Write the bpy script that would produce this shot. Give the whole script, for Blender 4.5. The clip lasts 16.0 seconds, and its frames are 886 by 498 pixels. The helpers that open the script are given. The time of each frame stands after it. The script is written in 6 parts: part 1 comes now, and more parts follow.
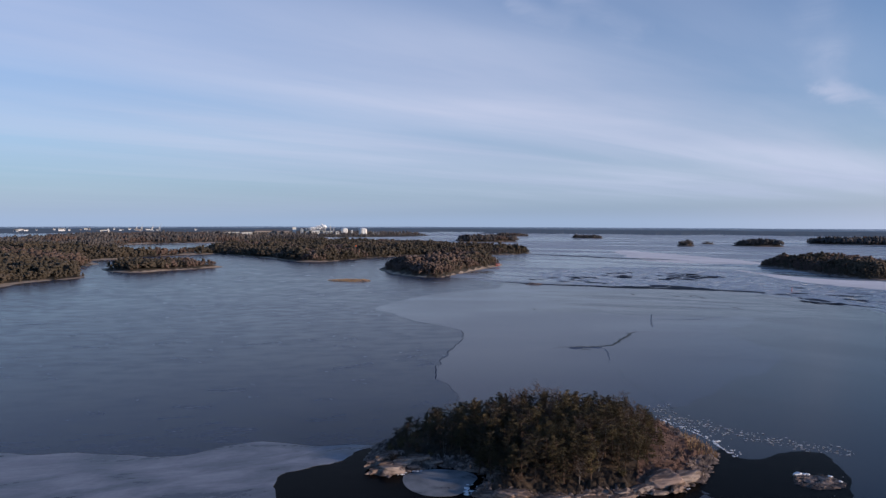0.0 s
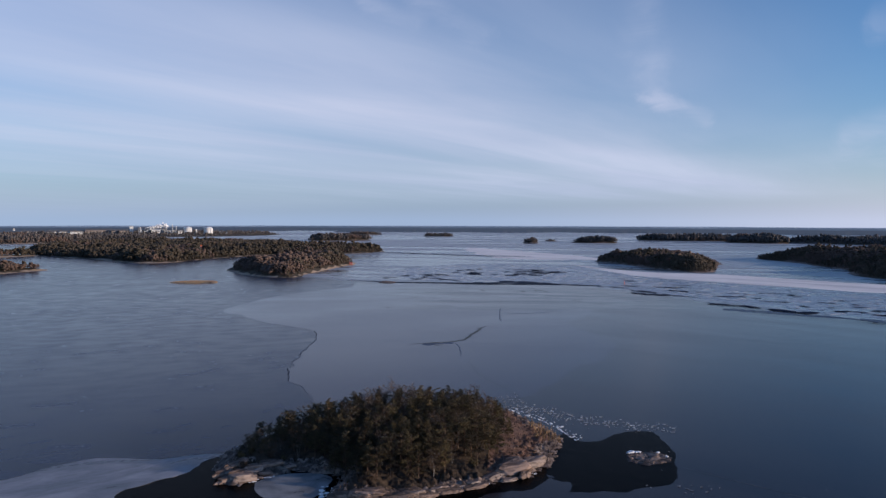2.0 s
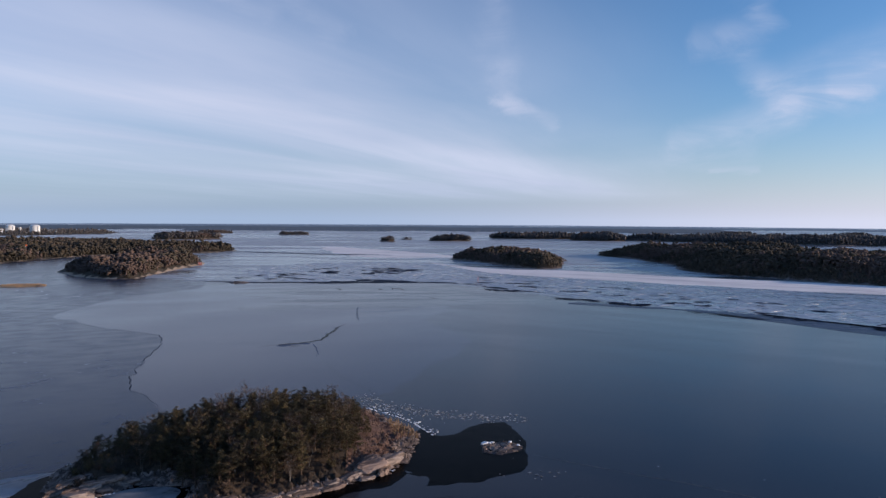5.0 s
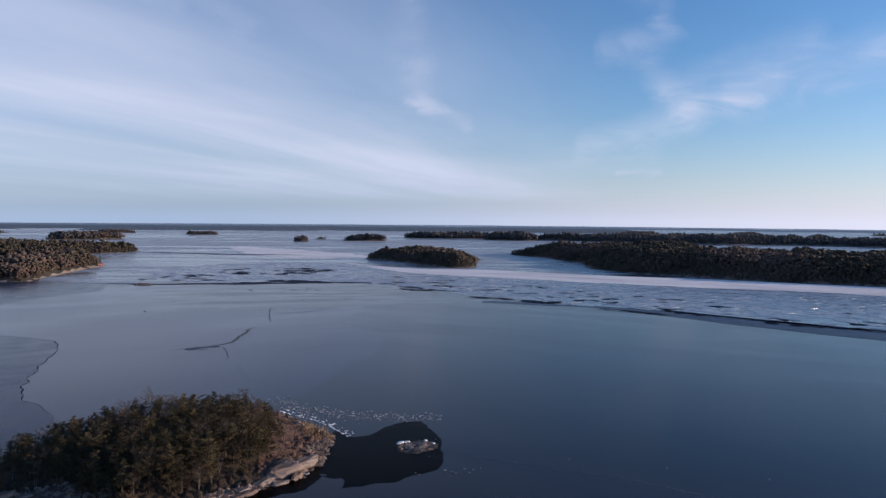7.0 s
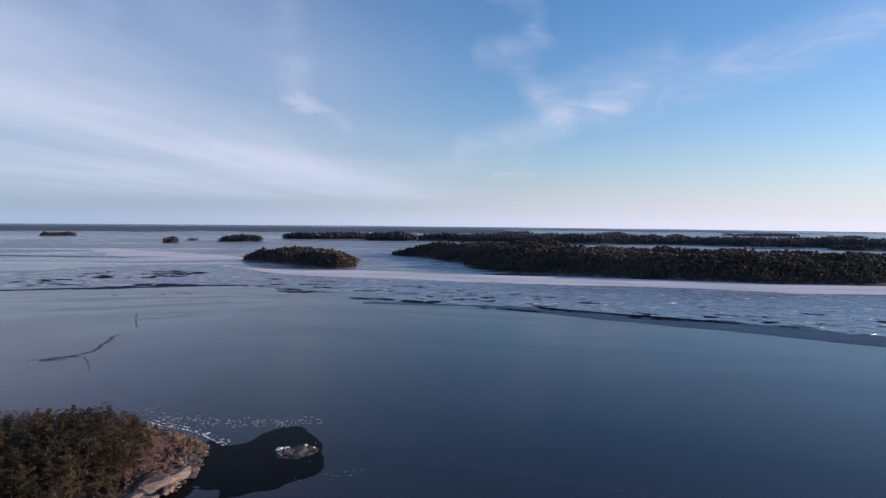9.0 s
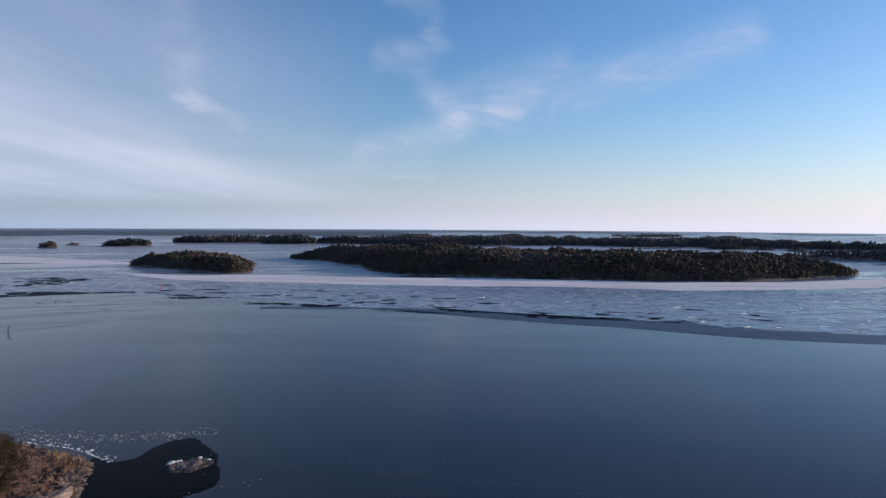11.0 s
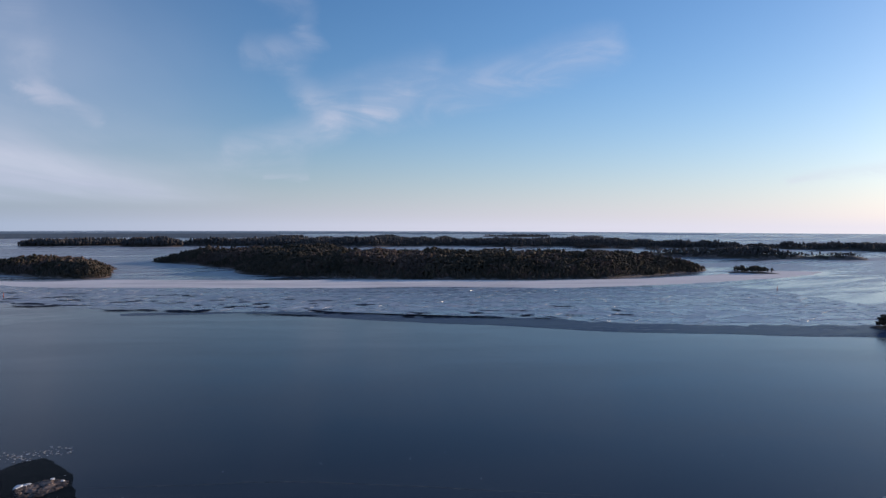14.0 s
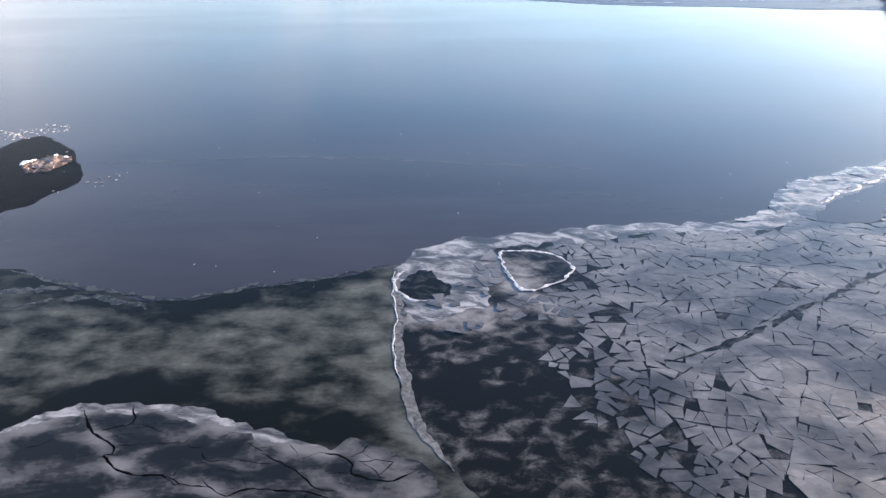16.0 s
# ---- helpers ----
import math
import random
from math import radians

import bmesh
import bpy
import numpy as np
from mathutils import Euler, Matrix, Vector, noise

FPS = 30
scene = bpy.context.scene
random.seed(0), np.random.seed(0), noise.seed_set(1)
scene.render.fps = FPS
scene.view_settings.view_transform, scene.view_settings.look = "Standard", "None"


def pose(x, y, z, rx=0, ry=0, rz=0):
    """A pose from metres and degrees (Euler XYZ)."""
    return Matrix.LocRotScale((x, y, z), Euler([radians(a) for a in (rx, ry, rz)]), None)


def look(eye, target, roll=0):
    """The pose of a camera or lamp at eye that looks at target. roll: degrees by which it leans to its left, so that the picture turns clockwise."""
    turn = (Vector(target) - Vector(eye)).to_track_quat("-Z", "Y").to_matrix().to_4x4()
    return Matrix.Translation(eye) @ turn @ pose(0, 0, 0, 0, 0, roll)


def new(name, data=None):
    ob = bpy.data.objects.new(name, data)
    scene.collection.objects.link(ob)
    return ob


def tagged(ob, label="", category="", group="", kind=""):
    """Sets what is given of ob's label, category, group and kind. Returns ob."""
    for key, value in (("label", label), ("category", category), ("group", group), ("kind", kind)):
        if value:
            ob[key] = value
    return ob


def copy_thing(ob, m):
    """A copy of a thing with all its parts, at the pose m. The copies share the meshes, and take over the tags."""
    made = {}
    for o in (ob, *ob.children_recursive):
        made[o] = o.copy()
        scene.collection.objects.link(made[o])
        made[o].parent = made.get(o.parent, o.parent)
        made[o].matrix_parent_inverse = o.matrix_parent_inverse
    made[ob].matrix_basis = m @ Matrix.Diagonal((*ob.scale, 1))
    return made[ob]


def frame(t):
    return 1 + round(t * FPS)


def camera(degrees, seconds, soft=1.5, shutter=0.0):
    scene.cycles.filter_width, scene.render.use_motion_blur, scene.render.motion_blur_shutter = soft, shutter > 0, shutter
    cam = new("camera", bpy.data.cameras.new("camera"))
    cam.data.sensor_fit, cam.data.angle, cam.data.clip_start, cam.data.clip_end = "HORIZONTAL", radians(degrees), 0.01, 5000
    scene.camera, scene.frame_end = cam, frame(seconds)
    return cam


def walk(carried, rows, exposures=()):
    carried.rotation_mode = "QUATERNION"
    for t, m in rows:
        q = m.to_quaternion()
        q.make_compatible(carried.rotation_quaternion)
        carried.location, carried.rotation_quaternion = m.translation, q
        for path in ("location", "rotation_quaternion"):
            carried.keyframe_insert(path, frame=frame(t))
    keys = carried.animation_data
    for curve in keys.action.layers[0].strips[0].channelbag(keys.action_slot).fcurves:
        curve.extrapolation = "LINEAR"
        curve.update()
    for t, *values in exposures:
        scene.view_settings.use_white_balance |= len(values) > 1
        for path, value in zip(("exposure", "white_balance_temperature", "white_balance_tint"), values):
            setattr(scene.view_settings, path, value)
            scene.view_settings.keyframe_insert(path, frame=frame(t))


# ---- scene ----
# ---------------------------------------------------------------- camera
EYE = 45.0   # metres above the ice
cam = camera(65.18, 16.0, 1.4)
PATH = [  # seconds, yaw, pitch, roll
    (0.0, 12.10, -2.34, -0.18),
    (0.5, 10.95, -2.31, -0.11),
    (1.0, 6.31, -2.34, -0.10),
    (1.5, 2.87, -2.43, -0.17),
    (2.0, 0.00, -2.43, -0.14),
    (2.5, -2.25, -2.49, -0.23),
    (3.0, -4.01, -2.51, -0.21),
    (3.5, -5.65, -2.52, -0.24),
    (4.0, -7.72, -2.52, -0.33),
    (6.5, -17.13, -2.50, -0.40),
    (7.0, -18.79, -2.49, -0.50),
    (7.5, -20.63, -2.48, -0.56),
    (8.0, -23.13, -2.46, -0.59),
    (8.5, -25.98, -2.44, -0.51),
    (9.0, -28.66, -2.36, -0.58),
    (11.5, -38.73, -2.06, -0.30),
    (12.0, -40.55, -2.02, -0.29),
    (12.5, -42.31, -1.97, -0.29),
    (13.0, -44.06, -1.96, -0.28),
    (13.5, -45.79, -1.97, -0.28),
    (14.0, -47.16, -1.97, -0.20),
    (14.4, -47.27, -2.33, -0.22),
    (14.5, -47.29, -3.66, -0.23),
    (14.7, -47.39, -8.18, -0.34),
    (14.8, -47.49, -10.99, -0.33),
    (15.0, -47.71, -17.03, -0.23),
    (15.2, -48.03, -23.10, -0.22),
    (15.3, -48.20, -25.73, -0.22),
    (15.5, -48.06, -28.03, -0.19),
    (16.0, -48.03, -28.17, -0.27),
]
walk(cam, [(t, pose(0, 0, EYE, 90 + p, r, yw)) for t, yw, p, r in PATH],
     exposures=[(0.0, -0.05, 5450, 13), (4.0, 0.04, 5520, 13), (8.0, 0.12, 5600, 13), (9.0, 0.12, 5630, 13), (12.0, 0.0, 5660, 12), (14.0, -0.10, 5660, 12), (14.8, 0.0, 5660, 12), (15.0, 0.12, 5700, 12), (15.2, 1.0, 6100, 13), (15.5, 2.1, 6850, 13), (15.8, 2.5, 7100, 13), (16.0, 2.5, 7100, 13)])


# ---------------------------------------------------------------- world and sun
SUN_AZ, SUN_EL = 102.0, 10.0     # degrees clockwise from +y, above the horizon
sun_dir = Vector((math.sin(radians(SUN_AZ)) * math.cos(radians(SUN_EL)), math.cos(radians(SUN_AZ)) * math.cos(radians(SUN_EL)), math.sin(radians(SUN_EL))))


class Net:
    """Short hand for a node tree."""

    def __init__(self, tree):
        self.t = tree

    def add(self, kind):
        return self.t.nodes.new(kind)

    def put(self, value, socket):
        if isinstance(value, bpy.types.NodeSocket):
            self.t.links.new(value, socket)
        else:
            socket.default_value = value

    def math(self, op, a, b=0.0, c=0.0, clamp=False):
        n = self.add("ShaderNodeMath")
        n.operation, n.use_clamp = op, clamp
        for v, k in zip((a, b, c), n.inputs):
            self.put(v, k)
        return n.outputs[0]

    def ramp(self, fac, lo, hi):
        n = self.add("ShaderNodeMapRange")
        n.interpolation_type = "SMOOTHSTEP"
        self.put(fac, n.inputs["Value"])
        self.put(lo, n.inputs["From Min"])
        self.put(hi, n.inputs["From Max"])
        return n.outputs[0]

    def mix(self, fac, a, b):
        n = self.add("ShaderNodeMix")
        n.data_type = "RGBA"
        self.put(fac, n.inputs[0])
        self.put(a if isinstance(a, bpy.types.NodeSocket) else (*a, 1), n.inputs[6])
        self.put(b if isinstance(b, bpy.types.NodeSocket) else (*b, 1), n.inputs[7])
        return n.outputs[2]

    def noise(self, vector, scale, detail=4.0, rough=0.55, distort=0.0):
        n = self.add("ShaderNodeTexNoise")
        self.put(vector, n.inputs["Vector"])
        self.put(scale, n.inputs["Scale"])
        self.put(detail, n.inputs["Detail"])
        self.put(rough, n.inputs["Roughness"])
        self.put(distort, n.inputs["Distortion"])
        return n.outputs["Fac"]

    def map(self, vector, scale=(1, 1, 1), turn=0.0, loc=(0, 0, 0)):
        n = self.add("ShaderNodeMapping")
        self.put(vector, n.inputs["Vector"])
        n.inputs["Scale"].default_value = scale
        n.inputs["Rotation"].default_value = (0, 0, radians(turn))
        n.inputs["Location"].default_value = loc
        return n.outputs[0]

    def join(self, x, y, z=0.0):
        n = self.add("ShaderNodeCombineXYZ")
        for v, k in zip((x, y, z), n.inputs):
            self.put(v, k)
        return n.outputs[0]


world = bpy.data.worlds.new("winter_sky")
scene.world = world
world.use_nodes = True
world.node_tree.nodes.clear()
w = Net(world.node_tree)
sky = w.add("ShaderNodeTexSky")
sky.sky_type, sky.sun_disc, sky.sun_elevation, sky.sun_rotation = "NISHITA", False, radians(SUN_EL), radians(SUN_AZ)
sky.altitude, sky.air_density, sky.dust_density, sky.ozone_density = 50.0, 1.05, 0.5, 4.0
way = w.add("ShaderNodeTexCoord").outputs["Generated"]
sep = w.add("ShaderNodeSeparateXYZ")
w.put(way, sep.inputs[0])
sx, sy, sz = sep.outputs
up = w.math("MAXIMUM", sz, 0.0)
w.put(w.join(sx, sy, w.math("MAXIMUM", sz, 0.012)), sky.inputs[0])
# a flat veil of cirrus one unit up: a runs along its streaks, b across them towards the west
lift = w.math("ADD", up, 0.02)
px, py = w.math("DIVIDE", sx, lift), w.math("DIVIDE", sy, lift)
STREAK = radians(33.8)
a_ = w.math("ADD", w.math("MULTIPLY", px, math.sin(STREAK)), w.math("MULTIPLY", py, math.cos(STREAK)))
b_ = w.math("SUBTRACT", w.math("MULTIPLY", py, math.sin(STREAK)), w.math("MULTIPLY", px, math.cos(STREAK)))
plane = w.join(a_, b_)
swell = w.noise(w.map(plane, (0.16, 0.34, 1), 0, (3.1, 1.7, 0)), 1.0, 3.0, 0.5, 0.3)
streaks = w.noise(w.map(plane, (0.17, 0.80, 1), 4, (0.6, 2.3, 0)), 1.0, 5.0, 0.55, 0.5)
across = w.math("ADD", b_, w.math("MULTIPLY", w.math("SUBTRACT", swell, 0.5), 1.1))
thin = w.math("MULTIPLY", w.ramp(across, -0.2, 2.4), 0.42)
core = w.math("MULTIPLY", w.ramp(across, 1.7, 3.4), w.math("SUBTRACT", 1.0, w.math("MULTIPLY", w.ramp(across, 3.7, 5.2), 0.60)))
second = w.math("MULTIPLY", w.ramp(across, 5.0, 6.1), w.math("SUBTRACT", 1.0, w.ramp(across, 6.4, 9.0)))
veil = w.math("ADD", thin, w.math("ADD", w.math("MULTIPLY", core, 0.40), w.math("MULTIPLY", second, 0.16)))
veil = w.math("MULTIPLY", veil, w.math("SUBTRACT", 1.0, w.math("MULTIPLY", w.ramp(across, 7.5, 15.0), 0.55)))
veil = w.math("MULTIPLY", veil, w.math("SUBTRACT", 1.0, w.ramp(a_, 13.0, 24.0)))
veil = w.math("MULTIPLY", veil, w.math("ADD", 0.72, w.math("MULTIPLY", w.ramp(a_, 1.0, 4.5), 0.28)))
veil = w.math("MULTIPLY", veil, w.math("ADD", 0.72, w.math("MULTIPLY", w.ramp(streaks, 0.25, 0.75), 0.40)))
# hooked wisps on the open blue side, as soft strokes over bearing and height in degrees
frayed = w.noise(way, 9.0, 6.0, 0.62, 0.8)
combed = w.noise(w.map(way, (8, 8, 26)), 1.0, 6.0, 0.62, 0.8)
bearing = w.math("ADD", w.math("MULTIPLY", w.math("ARCTAN2", w.math("MULTIPLY", sx, -1.0), sy), 57.2958), w.math("MULTIPLY", w.math("SUBTRACT", frayed, 0.5), 5.0))
rising = w.math("ADD", w.math("MULTIPLY", w.math("ARCSINE", sz), 57.2958), w.math("MULTIPLY", w.math("SUBTRACT", combed, 0.5), 1.7))


def stroke(x0, y0, x1, y1, width, amount):
    """A soft brush stroke of cloud from one bearing and height to another."""
    ex, ey = x1 - x0, y1 - y0
    qx, qy = w.math("SUBTRACT", bearing, x0), w.math("SUBTRACT", rising, y0)
    k = w.math("DIVIDE", w.math("ADD", w.math("MULTIPLY", qx, ex), w.math("MULTIPLY", qy, ey)), ex * ex + ey * ey, 0.0, True)
    rx, ry = w.math("SUBTRACT", qx, w.math("MULTIPLY", k, ex)), w.math("SUBTRACT", qy, w.math("MULTIPLY", k, ey))
    far_ = w.math("SQRT", w.math("ADD", w.math("MULTIPLY", rx, rx), w.math("MULTIPLY", ry, ry)))
    return w.math("MULTIPLY", w.math("SUBTRACT", 1.0, w.ramp(far_, 0.0, width)), amount)


wisps = 0.0
for x0, y0, x1, y1, wide_, much in ((-30.5, 5.8, -37.6, 8.2, 1.9, 0.24), (-37.6, 8.3, -44, 9.9, 1.6, 0.30), (-42, 9.4, -60, 13.9, 2.6, 0.27), (-37, 9.8, -46, 12.6, 2.4, 0.18),
                                   (-32, 13.5, -36, 13.9, 1.9, 0.13), (-34.4, 13.6, -36, 10.4, 1.8, 0.11), (-36, 10.2, -38.6, 9.6, 1.5, 0.10), (-36.2, 15.7, -37.1, 14.4, 1.3, 0.14), (-33, 18, -35.5, 16.9, 1.9, 0.12),
                                   (-16.8, 9.5, -20.8, 7.5, 1.2, 0.34), (-15.2, 18.5, -16.3, 12, 2.6, 0.12), (-16.3, 12, -17.2, 9.6, 1.7, 0.10), (6.2, 17.2, 2.6, 15.7, 1.4, 0.14), (1.4, 17, -3, 14.6, 1.4, 0.14),
                                   (-74, 3.4, -83, 4.4, 0.7, 0.35), (-32.4, 3.9, -35.2, 3.8, 0.5, 0.18), (-24, 3.6, -34, 5.2, 2.2, 0.10)):
    wisps = w.math("ADD", wisps, stroke(x0, y0, x1, y1, wide_, much))
wisps = w.math("MULTIPLY", wisps, w.math("ADD", 0.45, w.math("MULTIPLY", w.ramp(combed, 0.35, 0.65), 0.75)))
cloud = w.math("MINIMUM", w.math("ADD", veil, w.math("MULTIPLY", wisps, w.math("SUBTRACT", 1.0, veil))), 0.9)
tone = w.mix(w.ramp(swell, 0.3, 0.7), (4.85, 4.6, 4.85), (5.4, 5.1, 5.2))
sheet_of_sky = w.mix(cloud, sky.outputs[0], tone)
# pale haze low over the ice, warmer towards the sun
sunward = w.math("ADD", w.math("MULTIPLY", sx, math.sin(radians(SUN_AZ))), w.math("MULTIPLY", sy, math.cos(radians(SUN_AZ))))
glow = w.ramp(sunward, -0.3, 0.95)
haze_tint = w.mix(glow, (2.95, 3.5, 4.3), (6.5, 5.9, 6.1))
low = w.math("POWER", 2.718, w.math("MULTIPLY", up, -15.0))
full_sky = w.mix(w.math("MULTIPLY", low, 0.85), sheet_of_sky, haze_tint)
bg = w.add("ShaderNodeBackground")
w.put(full_sky, bg.inputs[0])
bg.inputs[1].default_value = 0.138
w.put(bg.outputs[0], w.add("ShaderNodeOutputWorld").inputs[0])

sun_data = bpy.data.lights.new("sun", "SUN")
sun_data.energy, sun_data.angle, sun_data.color = 4.6, radians(0.6), (1.0, 0.73, 0.48)
sun = new("sun", sun_data)
sun.matrix_world = look((0, 0, 200), Vector((0, 0, 200)) - sun_dir)


# ---------------------------------------------------------------- materials
def surface(name, shades, size=1.0, fine=8.0, rough=(0.6, 0.85), bump=0.2, reach=0.05, stretch=(1, 1, 1), turn=0.0, ior=1.45, spread=(0.35, 0.65), spec=0.5, island=0.0, obj=0.0):
    """A surface of three shades mixed by a coarse and a fine noise; size is the coarse patch in metres, fine the number of grains in it."""
    m = bpy.data.materials.new(name)
    m.use_nodes = True
    n = Net(m.node_tree)
    bsdf = m.node_tree.nodes["Principled BSDF"]
    at = n.map(n.add("ShaderNodeTexCoord").outputs["Object"], stretch, turn)
    big = n.noise(at, 1.0 / size, 4.0, 0.55, 0.3)
    small = n.noise(at, fine / size, 5.0, 0.6)
    col = n.mix(n.ramp(big, *spread), shades[0], shades[1])
    col = n.mix(n.math("MULTIPLY", n.ramp(small, 0.42, 0.72), 0.6), col, shades[2])
    if island:
        k = n.math("ADD", 1.0 - island, n.math("MULTIPLY", n.add("ShaderNodeNewGeometry").outputs["Random Per Island"], 2 * island))
        sc = n.add("ShaderNodeVectorMath")
        sc.operation = "SCALE"
        n.put(col, sc.inputs[0])
        n.put(k, sc.inputs["Scale"])
        col = sc.outputs[0]
    if obj:
        k = n.math("ADD", 1.0 - obj, n.math("MULTIPLY", n.add("ShaderNodeObjectInfo").outputs["Random"], 2 * obj))
        sc = n.add("ShaderNodeVectorMath")
        sc.operation = "SCALE"
        n.put(col, sc.inputs[0])
        n.put(k, sc.inputs["Scale"])
        col = sc.outputs[0]
    n.put(col, bsdf.inputs["Base Color"])
    n.put(n.math("ADD", rough[0], n.math("MULTIPLY", small, rough[1] - rough[0])), bsdf.inputs["Roughness"])
    bsdf.inputs["IOR"].default_value = ior
    bsdf.inputs["Specular IOR Level"].default_value = spec
    if bump:
        b = n.add("ShaderNodeBump")
        b.inputs["Strength"].default_value = bump
        b.inputs["Distance"].default_value = reach
        n.put(n.math("ADD", small, n.math("MULTIPLY", big, 0.6)), b.inputs["Height"])
        n.put(b.outputs[0], bsdf.inputs["Normal"])
    return m


def ice(name, dark, light, cover=(0.4, 0.6), size=4.0, fine=6.0, stretch=(1, 1, 1), turn=0.0, rough=(0.08, 0.45), bump=0.04, warp=0.6, spec=0.5, dull=0.1, obj=0.0, ior=1.31, shared=False, detail=4.0, leanings=()):
    """Ice: glossy and dark where it is clear, matt and pale where snow or frost lies on it."""
    m = bpy.data.materials.new(name)
    m.use_nodes = True
    n = Net(m.node_tree)
    bsdf = m.node_tree.nodes["Principled BSDF"]
    place = n.add("ShaderNodeNewGeometry").outputs["Position"] if shared else n.add("ShaderNodeTexCoord").outputs["Object"]
    at = n.map(n.map(place, (1, 1, 1), turn), stretch)
    big = n.noise(at, 1.0 / size, detail, 0.52, warp)
    wide = n.noise(at, 0.18 / size, 3.0, 0.5, warp)
    small = n.noise(at, fine / size, 5.0, 0.6)
    mask = n.math("ADD", n.math("MULTIPLY", big, 0.62), n.math("ADD", n.math("MULTIPLY", small, 0.16), n.math("MULTIPLY", wide, 0.22)))
    for (x0, y0), (x1, y1), wide, much in leanings:   # more (or less) frost round a line of the plan, fading over its width
        sp = n.add("ShaderNodeSeparateXYZ")
        n.put(place, sp.inputs[0])
        ex, ey = x1 - x0, y1 - y0
        qx, qy = n.math("SUBTRACT", sp.outputs[0], x0), n.math("SUBTRACT", sp.outputs[1], y0)
        along = n.math("DIVIDE", n.math("ADD", n.math("MULTIPLY", qx, ex), n.math("MULTIPLY", qy, ey)), ex * ex + ey * ey, 0.0, True)
        ax, ay = n.math("SUBTRACT", qx, n.math("MULTIPLY", along, ex)), n.math("SUBTRACT", qy, n.math("MULTIPLY", along, ey))
        off = n.math("SQRT", n.math("ADD", n.math("MULTIPLY", ax, ax), n.math("MULTIPLY", ay, ay)))
        mask = n.math("ADD", mask, n.math("MULTIPLY", n.math("SUBTRACT", 1.0, n.ramp(off, 0.0, wide)), much))
    frost = n.ramp(mask, *cover)
    col = n.mix(frost, dark, light)
    if obj:
        k = n.math("ADD", 1.0 - obj, n.math("MULTIPLY", n.add("ShaderNodeObjectInfo").outputs["Random"], 2 * obj))
        sc = n.add("ShaderNodeVectorMath")
        sc.operation = "SCALE"
        n.put(col, sc.inputs[0])
        n.put(k, sc.inputs["Scale"])
        col = sc.outputs[0]
    n.put(col, bsdf.inputs["Base Color"])
    n.put(n.math("ADD", rough[0], n.math("MULTIPLY", frost, rough[1] - rough[0])), bsdf.inputs["Roughness"])
    bsdf.inputs["IOR"].default_value = ior
    n.put(n.math("ADD", spec, n.math("MULTIPLY", frost, dull - spec)), bsdf.inputs["Specular IOR Level"])
    if bump:
        b = n.add("ShaderNodeBump")
        b.inputs["Strength"].default_value = bump
        b.inputs["Distance"].default_value = 0.05
        n.put(n.math("ADD", small, frost), b.inputs["Height"])
        n.put(b.outputs[0], bsdf.inputs["Normal"])
    return m


